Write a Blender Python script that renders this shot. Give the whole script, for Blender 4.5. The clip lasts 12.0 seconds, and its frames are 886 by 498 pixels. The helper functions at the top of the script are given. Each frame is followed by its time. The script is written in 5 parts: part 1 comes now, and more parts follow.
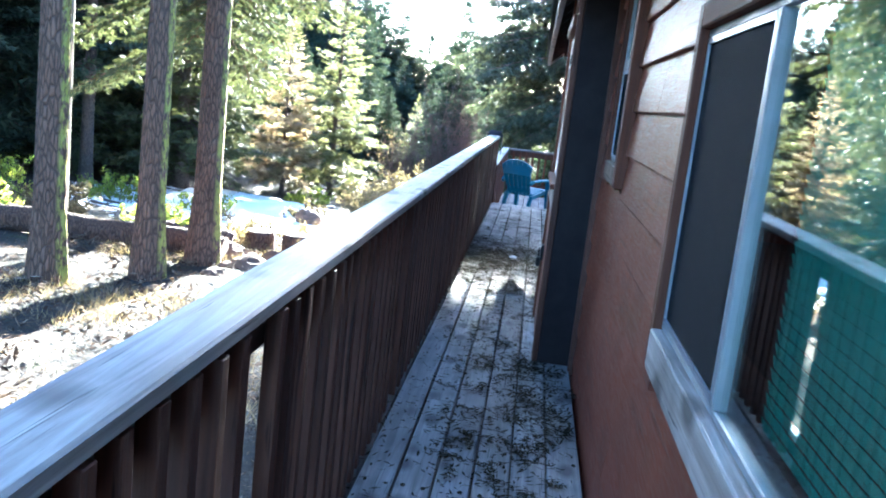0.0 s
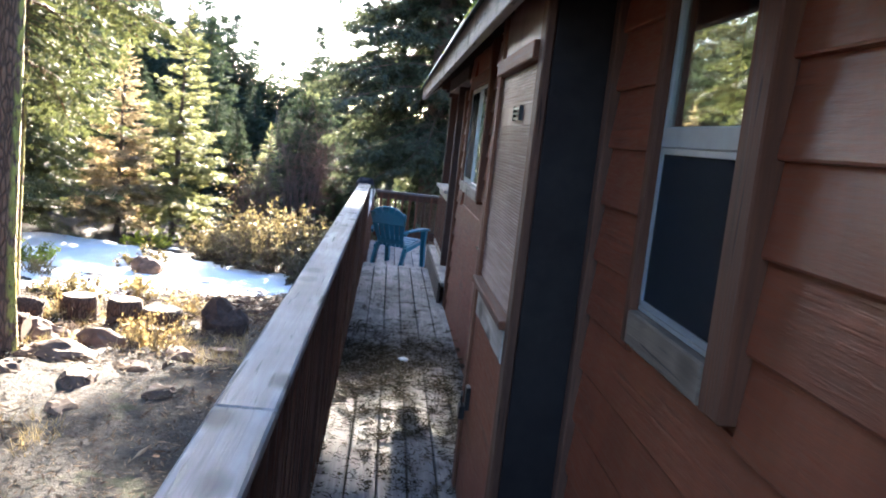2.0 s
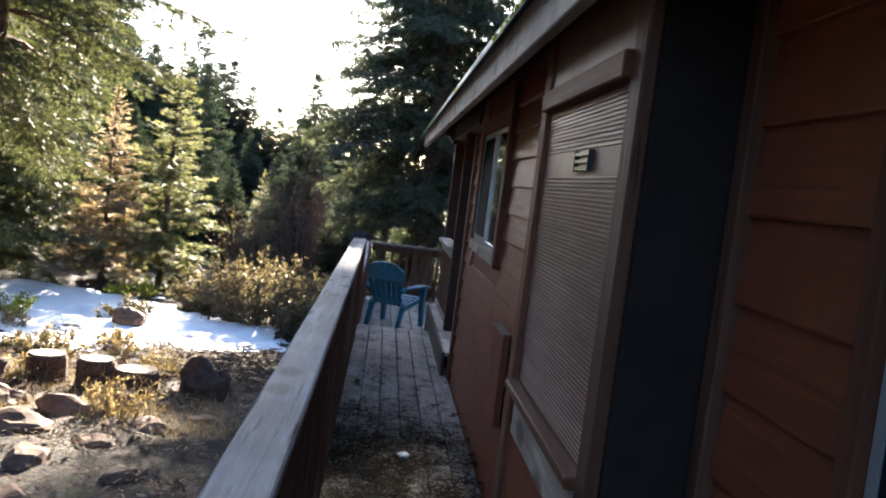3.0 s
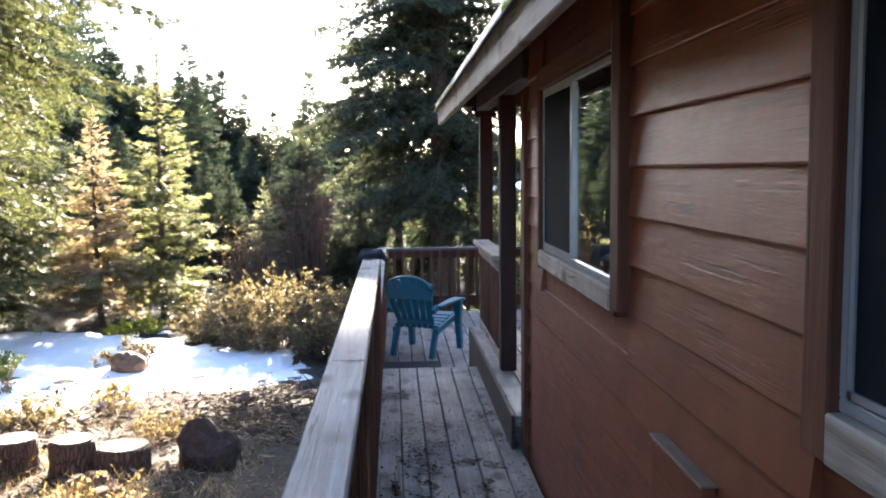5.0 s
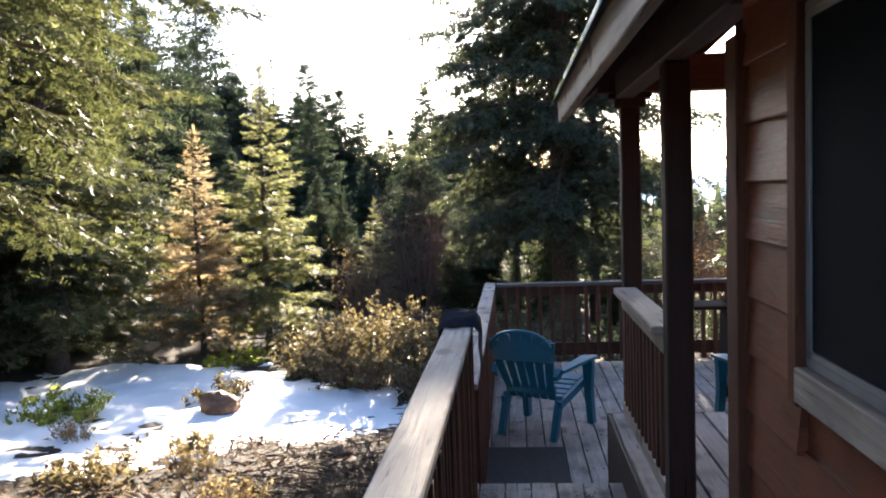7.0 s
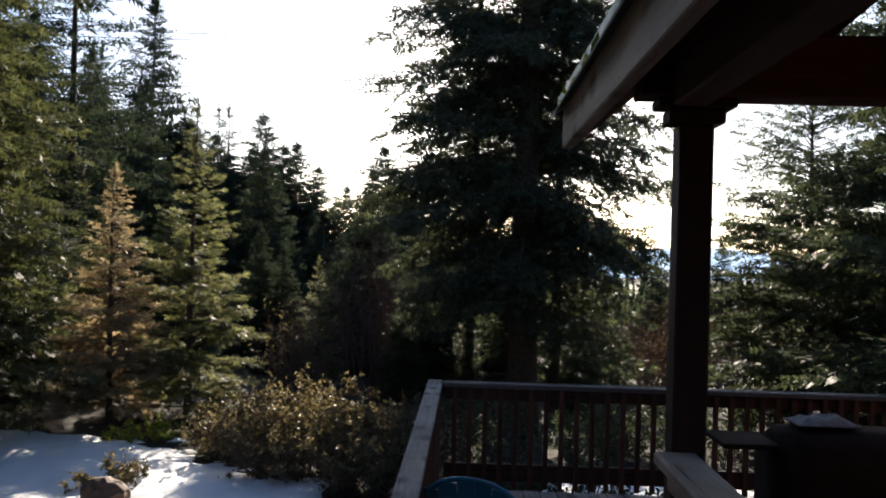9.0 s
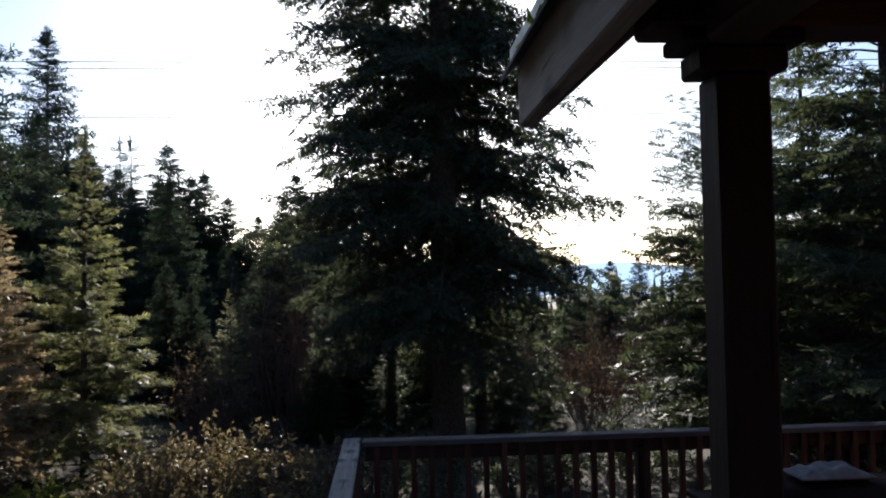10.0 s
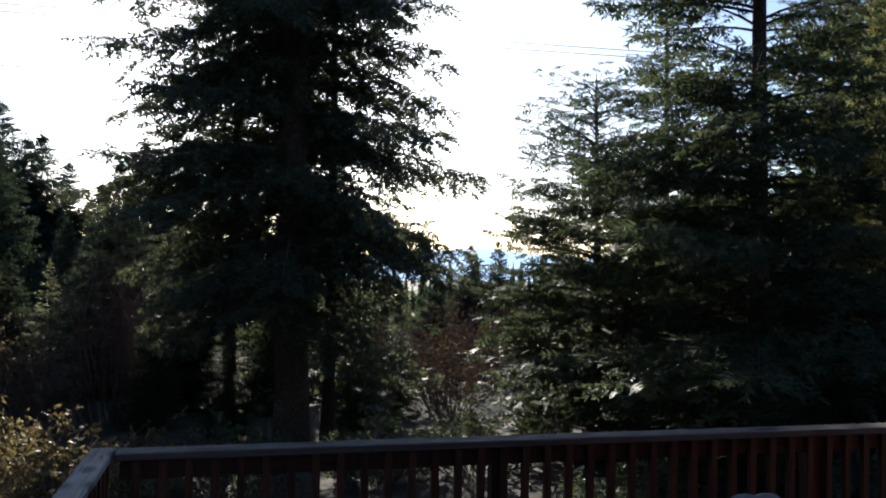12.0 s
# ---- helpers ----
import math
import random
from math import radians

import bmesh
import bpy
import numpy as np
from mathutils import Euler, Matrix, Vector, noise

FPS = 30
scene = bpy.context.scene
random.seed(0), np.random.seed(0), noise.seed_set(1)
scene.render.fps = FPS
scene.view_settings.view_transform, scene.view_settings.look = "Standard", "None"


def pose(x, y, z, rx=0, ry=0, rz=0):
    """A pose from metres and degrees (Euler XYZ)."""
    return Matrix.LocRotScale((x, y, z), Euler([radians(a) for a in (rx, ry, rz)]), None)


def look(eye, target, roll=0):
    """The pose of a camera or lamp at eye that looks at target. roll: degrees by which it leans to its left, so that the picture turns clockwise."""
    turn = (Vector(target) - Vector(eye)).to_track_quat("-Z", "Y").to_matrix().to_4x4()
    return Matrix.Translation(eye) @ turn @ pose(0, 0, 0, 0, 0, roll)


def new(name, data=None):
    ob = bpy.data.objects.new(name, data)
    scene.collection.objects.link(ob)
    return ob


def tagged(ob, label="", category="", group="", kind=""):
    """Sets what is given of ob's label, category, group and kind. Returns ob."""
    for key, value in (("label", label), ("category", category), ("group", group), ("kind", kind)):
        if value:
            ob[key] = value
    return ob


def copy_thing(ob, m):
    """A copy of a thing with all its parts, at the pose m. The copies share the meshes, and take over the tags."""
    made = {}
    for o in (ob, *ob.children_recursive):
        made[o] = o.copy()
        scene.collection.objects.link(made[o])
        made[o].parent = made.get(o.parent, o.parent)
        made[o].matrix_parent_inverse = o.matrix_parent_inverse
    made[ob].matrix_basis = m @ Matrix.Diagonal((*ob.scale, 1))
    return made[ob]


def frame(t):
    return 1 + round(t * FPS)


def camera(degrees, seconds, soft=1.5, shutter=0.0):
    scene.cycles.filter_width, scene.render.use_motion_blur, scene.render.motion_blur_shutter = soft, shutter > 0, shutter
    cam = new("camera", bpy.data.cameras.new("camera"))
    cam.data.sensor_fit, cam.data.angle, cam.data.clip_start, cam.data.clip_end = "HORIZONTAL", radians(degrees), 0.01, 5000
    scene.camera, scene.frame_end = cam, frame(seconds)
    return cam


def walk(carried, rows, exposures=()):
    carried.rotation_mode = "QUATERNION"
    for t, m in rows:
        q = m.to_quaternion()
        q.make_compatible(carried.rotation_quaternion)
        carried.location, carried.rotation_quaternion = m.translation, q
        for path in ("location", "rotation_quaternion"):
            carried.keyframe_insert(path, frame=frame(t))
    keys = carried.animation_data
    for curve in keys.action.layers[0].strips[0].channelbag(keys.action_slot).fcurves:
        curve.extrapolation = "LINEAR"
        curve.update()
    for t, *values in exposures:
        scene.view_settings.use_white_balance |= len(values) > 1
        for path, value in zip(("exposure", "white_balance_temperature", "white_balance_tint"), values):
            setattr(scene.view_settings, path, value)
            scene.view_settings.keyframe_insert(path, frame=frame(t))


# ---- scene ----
cam = camera(54.6, 12.0, soft=1.9)
PATH = [
    (0, (-0.048, 0.598, 1.385), (-0.227, 2.559, 1.037), 6.6),
    (0.5, (-0.266, 1.031, 1.393), (-0.369, 2.988, 0.992), 7.9),
    (1, (-0.331, 1.508, 1.43), (-0.325, 3.465, 1.015), 8.7),
    (1.5, (-0.359, 2.083, 1.492), (-0.24, 4.044, 1.119), 6.5),
    (2, (-0.34, 2.583, 1.552), (-0.196, 4.561, 1.297), 6.4),
    (2.5, (-0.38, 3.018, 1.544), (-0.22, 5.004, 1.371), 6.8),
    (3, (-0.378, 3.55, 1.561), (-0.233, 5.54, 1.418), 7.1),
    (3.2, (-0.316, 3.777, 1.55), (-0.162, 5.767, 1.408), 7.1),
    (4.8, (-0.429, 5.602, 1.629), (-0.316, 7.59, 1.441), -0.3),
    (5, (-0.418, 5.823, 1.604), (-0.305, 7.811, 1.42), -0.6),
    (5.5, (-0.342, 6.406, 1.609), (-0.144, 8.389, 1.437), -1.8),
    (6, (-0.315, 6.944, 1.611), (-0.178, 8.934, 1.458), -2.2),
    (6.5, (-0.345, 7.481, 1.626), (-0.281, 9.475, 1.474), -2.1),
    (7, (-0.308, 8.1, 1.618), (-0.474, 10.088, 1.476), -1.9),
    (7.2, (-0.32, 8.329, 1.588), (-0.603, 10.306, 1.473), -1.8),
    (8.8, (-0.323, 10.275, 1.631), (-0.421, 12.273, 1.618), 1.8),
    (9, (-0.338, 10.438, 1.616), (-0.399, 12.437, 1.622), 1.6),
    (9.5, (-0.311, 11.01, 1.644), (-0.326, 13.01, 1.68), -0.1),
    (10, (-0.327, 11.575, 1.654), (-0.196, 13.57, 1.719), -1.2),
    (10.5, (-0.24, 12.105, 1.638), (-0.052, 14.095, 1.72), -1.5),
    (11, (-0.198, 12.618, 1.594), (0.07, 14.599, 1.66), -2.1),
    (11.5, (-0.091, 12.833, 1.59), (0.405, 14.77, 1.639), -0.7),
    (12, (0.092, 13.053, 1.507), (0.537, 15.003, 1.532), 0.8),
]
EXPO = [(0, 5.05, 5100, 1), (0.6, 5.15, 5600, 4), (1.5, 4.68, 6000, 9), (2.2, 4.23, 6250, 11), (3, 3.43, 6450, 11), (3.4, 3.38, 6450, 11), (4.8, 4.03, 6550, 12), (5.5, 4.38, 6550, 12), (6.1, 4.48, 6650, 12), (7.2, 3.03, 6650, 12), (8.8, 1.53, 6500, 11), (10, 1.13, 5850, 10), (11.2, 1.08, 5750, 9), (12, 1.28, 5850, 9)]
walk(cam, [(t, look(e, g, r)) for t, e, g, r in PATH], EXPO)

# ---- light ----
SUN_AZ, SUN_EL = radians(1.2), radians(17.8)
world = bpy.data.worlds.new("sky")
scene.world = world
world.use_nodes = True
wn = world.node_tree
sky = wn.nodes.new("ShaderNodeTexSky")
sky.sky_type, sky.sun_disc, sky.sun_elevation, sky.sun_rotation = "NISHITA", False, SUN_EL, SUN_AZ
sky.air_density, sky.dust_density, sky.ozone_density = 0.8, 1.0, 3.0
wn.nodes["Background"].inputs["Strength"].default_value = 0.072
wn.links.new(sky.outputs[0], wn.nodes["Background"].inputs["Color"])
sun_way = Vector((math.sin(SUN_AZ) * math.cos(SUN_EL), math.cos(SUN_AZ) * math.cos(SUN_EL), math.sin(SUN_EL)))
sun = new("sun", bpy.data.lights.new("sun", "SUN"))
sun.data.energy, sun.data.angle, sun.data.color = 5.0, radians(0.55), (1.0, 0.87, 0.70)
sun.matrix_world = look(sun_way * 100, (0, 0, 0))


# ---- materials ----
class Mat:
    """A small node-graph writer round one Principled shader."""

    def __init__(self, name, rough=0.8, metal=0.0, coat=0.0):
        self.m = bpy.data.materials.new(name)
        self.m.use_nodes = True
        self.t = self.m.node_tree
        self.b = self.t.nodes["Principled BSDF"]
        self.b.inputs["Roughness"].default_value, self.b.inputs["Metallic"].default_value = rough, metal
        self.b.inputs["Coat Weight"].default_value = coat

    def node(self, kind, **inputs):
        n = self.t.nodes.new("ShaderNode" + kind)
        for k, v in inputs.items():
            self.put(n.inputs[k.replace("_", " ")], v)
        return n

    def put(self, socket, v):
        if hasattr(v, "links"):
            self.t.links.new(v, socket)
        else:
            socket.default_value = v

    def coords(self, scale=(1, 1, 1), shift=True):
        """Object coordinates at a scale, moved by each object's own random number."""
        c = self.node("TexCoord").outputs["Object"]
        m = self.node("Mapping", Vector=c, Scale=scale)
        if shift:
            r = self.node("ObjectInfo").outputs["Random"]
            s = self.node("Math", )
            s.operation = "MULTIPLY"
            self.put(s.inputs[0], r)
            s.inputs[1].default_value = 37.0
            v = self.node("CombineXYZ", X=s.outputs[0], Y=s.outputs[0], Z=s.outputs[0])
            self.put(m.inputs["Location"], v.outputs[0])
        return m.outputs[0]

    def noise(self, vec, scale, detail=4.0, rough=0.6, distort=0.0):
        return self.node("TexNoise", Vector=vec, Scale=scale, Detail=detail, Roughness=rough, Distortion=distort).outputs["Fac"]

    def ramp(self, fac, *stops):
        n = self.node("ValToRGB", Fac=fac)
        e = n.color_ramp.elements
        while len(e) < len(stops):
            e.new(0.5)
        for el, (p, c) in zip(e, stops):
            el.position = p
            el.color = (c, c, c, 1) if isinstance(c, (int, float)) else (*c, 1)
        return n.outputs["Color"]

    def mix(self, fac, a, b, how="MIX"):
        n = self.t.nodes.new("ShaderNodeMix")
        n.data_type, n.blend_type = "RGBA", how
        for s, v in ((n.inputs[0], fac), (n.inputs[6], a), (n.inputs[7], b)):
            if isinstance(v, tuple):
                v = (*v, 1)
            self.put(s, v)
        return n.outputs[2]

    def bump(self, height, strength=0.4, distance=0.01, under=None):
        n = self.node("Bump", Height=height, Strength=strength, Distance=distance)
        if under:
            self.put(n.inputs["Normal"], under)
        return n.outputs[0]

    def done(self, color=None, rough=None, normal=None):
        for k, v in (("Base Color", color), ("Roughness", rough), ("Normal", normal)):
            if v is not None:
                self.put(self.b.inputs[k], (*v, 1) if isinstance(v, tuple) else v)
        return self.m


def wood(name, dark, light, along="y", knots=True, rough=0.75, bump=0.5, stain=0.35, gloss=0.25):
    """Sawn timber with grain along one axis, knots, checks and dirt."""
    m = Mat(name, rough)
    m.b.inputs["Specular IOR Level"].default_value = gloss
    k = {"x": (1.2, 26, 26), "y": (26, 1.2, 26), "z": (26, 26, 1.2)}[along]
    k2 = {"x": (2.2, 9, 9), "y": (9, 5.0, 9), "z": (9, 9, 2.2)}[along]
    g = m.noise(m.coords(k), 1.0, 6, 0.65, 1.2)
    big = m.noise(m.coords((1, 1, 1)), 2.3, 3)
    col = m.ramp(g, (0.28, dark), (0.55, tuple((a + b) / 2 for a, b in zip(dark, light))), (0.78, light))
    r = m.node("ObjectInfo").outputs["Random"]
    col = m.mix(0.4, col, m.ramp(r, (0.0, 0.32), (1.0, 0.78)), "OVERLAY")
    col = m.mix(stain, col, m.ramp(big, (0.3, 0.25), (0.62, 0.75)), "OVERLAY")
    h = g
    if knots:
        v = m.node("TexVoronoi", Vector=m.coords(k2), Scale=0.75, Randomness=1.0).outputs["Distance"]
        kn = m.ramp(v, (0.15, 1.0), (0.33, 0.0))
        col = m.mix(m.mix(1.0, kn, (0.75, 0.75, 0.75), "MULTIPLY"), col, tuple(0.35 * c for c in dark))
    crack = m.ramp(m.noise(m.coords(k), 2.4, 3, 0.5, 0.5), (0.30, 0.0), (0.36, 1.0))
    col = m.mix(0.7, col, crack, "MULTIPLY")
    fine = m.bump(m.noise(m.coords(k), 5.0, 3), bump * 0.5, 0.003)
    return m.done(col, m.ramp(g, (0.3, rough - 0.15), (0.7, min(1, rough + 0.1))), m.bump(h, bump, 0.006, fine))


def plain(name, color, rough=0.6, metal=0.0, var=0.25, scale=14.0, bump=0.15):
    m = Mat(name, rough, metal)
    n = m.noise(m.coords(), scale, 5)
    col = m.mix(var, color, m.ramp(n, (0.3, 0.15), (0.7, 0.85)), "OVERLAY")
    return m.done(col, m.ramp(m.noise(m.coords(), scale * 0.4, 3), (0.3, max(0.05, rough - 0.12)), (0.7, min(1, rough + 0.12))), m.bump(n, bump, 0.003))


def siding_paint():
    m = Mat("siding_paint", 0.45)
    m.b.inputs["Specular IOR Level"].default_value = 0.42
    c = m.coords((8, 3.0, 34))
    w = m.node("TexWave", Vector=m.coords((2, 0.8, 30)), Scale=0.9, Distortion=7.0, Detail=4.0, Detail_Scale=1.3)
    g = m.noise(c, 1.6, 5, 0.6, 2.5)
    grain = m.mix(0.5, g, w.outputs["Fac"])
    patch = m.ramp(m.noise(m.coords((1, 1.4, 5)), 1.4, 3), (0.5, 0.0), (0.72, 1.0))
    big = m.noise(m.coords((1, 1, 1), False), 1.3, 4)
    col = m.ramp(big, (0.3, (0.165, 0.037, 0.015)), (0.55, (0.2, 0.048, 0.019)), (0.75, (0.23, 0.06, 0.026)))
    col = m.mix(0.25, col, m.ramp(g, (0.35, 0.3), (0.65, 0.7)), "OVERLAY")
    col = m.mix(m.mix(1.0, patch, (0.6, 0.6, 0.6), "MULTIPLY"), col, m.mix(1.0, col, m.ramp(grain, (0.36, 0.35), (0.52, 1.0), (0.75, 1.35)), "MULTIPLY"))
    streak = m.ramp(m.noise(m.coords((2, 1.6, 0.5)), 2.6, 5, 0.65), (0.35, 0.72), (0.6, 1.0))
    col = m.mix(0.8, col, streak, "MULTIPLY")
    worn = m.ramp(m.noise(m.coords((3, 6, 20)), 3.0, 6, 0.7), (0.78, 0.0), (0.84, 1.0))
    col = m.mix(m.mix(1.0, worn, (0.35, 0.35, 0.35), "MULTIPLY"), col, (0.42, 0.33, 0.28))
    h = m.mix(1.0, m.ramp(grain, (0.3, 0.0), (0.6, 1.0)), patch, "MULTIPLY")
    fine = m.bump(m.noise(c, 5.0, 4), 0.3, 0.0025)
    return m.done(col, m.ramp(g, (0.3, 0.4), (0.7, 0.6)), m.bump(h, 0.36, 0.005, fine))


def foliage(name, a, b, c, trans=0.45, dead=None, gloss=0.3):
    """Needles or leaves: colour by island and by clump, with light let through."""
    m = Mat(name, 0.6 if gloss > 0.1 else 1.0)
    m.b.inputs["Specular IOR Level"].default_value = gloss
    isl = m.node("NewGeometry").outputs["Random Per Island"]
    big = m.noise(m.coords(), 0.55, 3)
    col = m.ramp(isl, (0.0, a), (0.6, b), (1.0, c))
    col = m.mix(0.45, col, m.ramp(big, (0.35, 0.25), (0.65, 0.8)), "OVERLAY")
    if dead:
        col = m.mix(m.ramp(m.noise(m.coords(), 0.9, 3), (0.55, 0.0), (0.66, 1.0)), col, dead)
    m.done(col)
    tr = m.node("BsdfTranslucent", Color=m.mix(1.0, col, (2.15, 2.05, 1.45), "MULTIPLY"))
    mx = m.node("MixShader", Fac=trans)
    m.t.links.new(m.b.outputs[0], mx.inputs[1])
    m.t.links.new(tr.outputs[0], mx.inputs[2])
    m.t.links.new(mx.outputs[0], m.t.nodes["Material Output"].inputs["Surface"])
    return m.m


def bark(name, dark, light, moss=None):
    m = Mat(name, 0.95)
    c = m.coords((19, 19, 4.5))
    v = m.node("TexVoronoi", Vector=c, Scale=1.3, Randomness=1.0)
    v.feature = "DISTANCE_TO_EDGE"
    crack = m.ramp(v.outputs["Distance"], (0.02, 0.0), (0.22, 1.0))
    n = m.noise(m.coords((14, 14, 5)), 1.5, 6, 0.7)
    col = m.mix(n, dark, light)
    col = m.mix(0.75, col, m.ramp(crack, (0.0, 0.22), (0.8, 1.0)), "MULTIPLY")
    if moss:
        s = m.node("SeparateXYZ", Vector=m.node("NewGeometry").outputs["Normal"])
        side = m.ramp(s.outputs["X"], (0.78, 0.0), (0.93, 1.0))
        lump = m.ramp(m.noise(m.coords((5, 5, 3)), 2.0, 5, 0.7), (0.42, 0.0), (0.55, 1.0))
        col = m.mix(m.mix(1.0, side, lump, "MULTIPLY"), col, moss)
    return m.done(col, None, m.bump(crack, 0.9, 0.03, m.bump(n, 0.5, 0.01)))


def ground_mat():
    m = Mat("forest_floor", 0.95)
    c = m.coords((1, 1, 1), False)
    fine = m.noise(c, 26, 6, 0.75)
    mid = m.noise(c, 4.5, 5, 0.7)
    big = m.noise(c, 0.5, 4, 0.6)
    col = m.ramp(fine, (0.34, (0.014, 0.011, 0.009)), (0.54, (0.055, 0.04, 0.029)), (0.76, (0.2, 0.155, 0.112)))
    col = m.mix(0.5, col, m.ramp(mid, (0.32, 0.1), (0.7, 0.8)), "OVERLAY")
    moss = m.ramp(m.noise(c, 1.7, 5, 0.7), (0.58, 0.0), (0.68, 1.0))
    col = m.mix(m.mix(1.0, moss, (0.6, 0.6, 0.6), "MULTIPLY"), col, (0.09, 0.095, 0.03))
    col = m.mix(0.7, col, m.ramp(big, (0.4, 0.08), (0.62, 0.62)), "OVERLAY")
    far = m.node("SeparateXYZ", Vector=c).outputs["Y"]
    rng = m.node("MapRange", Value=far)
    rng.inputs["From Min"].default_value, rng.inputs["From Max"].default_value = 30, 52
    col = m.mix(rng.outputs[0], col, m.ramp(mid, (0.3, (0.03, 0.04, 0.02)), (0.7, (0.12, 0.1, 0.06))))
    return m.done(col, None, m.bump(fine, 0.9, 0.03, m.bump(mid, 0.8, 0.08)))


def glass_mat():
    m = Mat("window_glass", 0.02)
    t = m.node("BsdfTransparent", Color=(0.86, 0.9, 0.88, 1))
    g = m.node("BsdfGlossy", Roughness=0.012, Color=(0.95, 0.97, 0.96, 1))
    f = m.node("LayerWeight", Blend=0.5)
    fac = m.ramp(f.outputs["Facing"], (0.0, 0.05), (0.5, 0.17), (0.8, 0.45), (1.0, 1.0))
    mx = m.node("MixShader", Fac=fac)
    m.t.links.new(t.outputs[0], mx.inputs[1])
    m.t.links.new(g.outputs[0], mx.inputs[2])
    m.t.links.new(mx.outputs[0], m.t.nodes["Material Output"].inputs["Surface"])
    return m.m


def screen_mat():
    m = Mat("insect_mesh", 0.9)
    m.b.inputs["Specular IOR Level"].default_value = 0.1
    m.done((0.012, 0.014, 0.017))
    t = m.node("BsdfTransparent")
    mx = m.node("MixShader", Fac=0.78)
    m.t.links.new(t.outputs[0], mx.inputs[1])
    m.t.links.new(m.b.outputs[0], mx.inputs[2])
    m.t.links.new(mx.outputs[0], m.t.nodes["Material Output"].inputs["Surface"])
    return m.m


def snow_mat():
    m = Mat("old_snow", 0.6)
    c = m.coords((1, 1, 1), False)
    d = m.ramp(m.noise(c, 9, 6, 0.75), (0.62, 0.0), (0.74, 1.0))
    col = m.mix(m.mix(1.0, d, (0.5, 0.5, 0.5), "MULTIPLY"), (0.93, 0.94, 0.96), (0.34, 0.27, 0.19))
    m.b.inputs["Subsurface Weight"].default_value = 0.0
    return m.done(col, None, m.bump(m.noise(c, 14, 5), 0.4, 0.03))


M_DECK = wood("weathered_deck_wood", (0.09, 0.077, 0.07), (0.29, 0.265, 0.245), "y", stain=0.75, gloss=0.35)
M_CAP = wood("weathered_rail_wood", (0.12, 0.104, 0.092), (0.40, 0.37, 0.335), "y", stain=0.5)
# much darker than M_CAP, grain along x
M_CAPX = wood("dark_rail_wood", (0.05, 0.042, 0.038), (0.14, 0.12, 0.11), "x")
M_CAPY = wood("worn_porch_rail_wood", (0.2, 0.16, 0.13), (0.4, 0.34, 0.29), "y")
M_BAL = wood("brown_stained_wood", (0.042, 0.017, 0.010), (0.125, 0.052, 0.03), "z", knots=False)
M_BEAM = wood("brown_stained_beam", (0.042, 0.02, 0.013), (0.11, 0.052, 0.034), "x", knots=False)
# brown stain taken near black: the posts' backlit shade is in the colour
M_POST = wood("shade_darkened_post", (0.018, 0.010, 0.008), (0.046, 0.026, 0.02), "z", knots=False)
M_TRIM = wood("brown_trim_wood", (0.066, 0.022, 0.011), (0.15, 0.053, 0.026), "z", knots=False)
M_TRIMY = wood("brown_trim_wood_level", (0.066, 0.022, 0.011), (0.15, 0.053, 0.026), "y", knots=False)
M_SILL = wood("bare_sill_wood", (0.16, 0.115, 0.085), (0.44, 0.37, 0.31), "y", bump=0.7, stain=0.7)
M_SILLD = wood("brown_sill_wood", (0.09, 0.055, 0.036), (0.24, 0.17, 0.125), "y", bump=0.6, stain=0.7)
M_FASCIA = wood("weathered_fascia_wood", (0.16, 0.135, 0.12), (0.36, 0.32, 0.29), "y")
M_SIDING = siding_paint()
# near-black for the closet's near end; its far end has the siding colour
M_DARK = plain("near_black_brown", (0.017, 0.012, 0.011), 0.85)
M_DARK.node_tree.nodes["Principled BSDF"].inputs["Specular IOR Level"].default_value = 0.2
M_SKIRT = wood("dark_skirt_wood", (0.024, 0.016, 0.012), (0.075, 0.05, 0.04), "y", knots=False)
M_DOORPAINT = plain("brown_door_paint", (0.105, 0.038, 0.03), 0.5, scale=6)
M_ALU = plain("white_vinyl_frame", (0.26, 0.25, 0.235), 0.45, 0.0, 0.15)
M_ALUG = plain("grey_aluminium_frame", (0.33, 0.34, 0.36), 0.42, 0.6, 0.15)
M_GLASS, M_MESH = glass_mat(), screen_mat()
M_BLIND = plain("green_blind_fabric", (0.11, 0.44, 0.33), 0.7, scale=40)
M_BLINDK = plain("dark_green_blind_fabric", (0.02, 0.05, 0.042), 0.8, scale=40)
M_ROOM = plain("room_plaster", (0.22, 0.2, 0.18), 0.9)
M_SHINGLE = plain("mossy_roof_shingle", (0.07, 0.085, 0.07), 0.95, 0, 0.7, 9, 0.8)
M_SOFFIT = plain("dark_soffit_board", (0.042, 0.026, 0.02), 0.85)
M_BLUE = plain("blue_resin_plastic", (0.002, 0.118, 0.185), 0.4, 0, 0.12, 30, 0.05)
M_CLOTH = plain("dark_navy_cloth", (0.012, 0.016, 0.035), 0.9, 0, 0.5, 30, 0.6)
M_MAT = plain("dark_doormat_fibre", (0.02, 0.017, 0.016), 0.98, 0, 0.5, 60, 0.8)
M_BLACK = plain("black_metal", (0.015, 0.015, 0.016), 0.4, 0.5)
M_COVER = plain("brown_vinyl_cover", (0.022, 0.014, 0.011), 0.95, 0, 0.4, 8, 0.5)
M_COVER.node_tree.nodes["Principled BSDF"].inputs["Specular IOR Level"].default_value = 0.1
# pale grey for the sky highlight on the grill cover
M_COVERLIT = plain("lit_cover_grey", (0.2, 0.195, 0.19), 0.95, 0, 0.4, 20, 0.4)
M_GROUND, M_SNOW = ground_mat(), snow_mat()
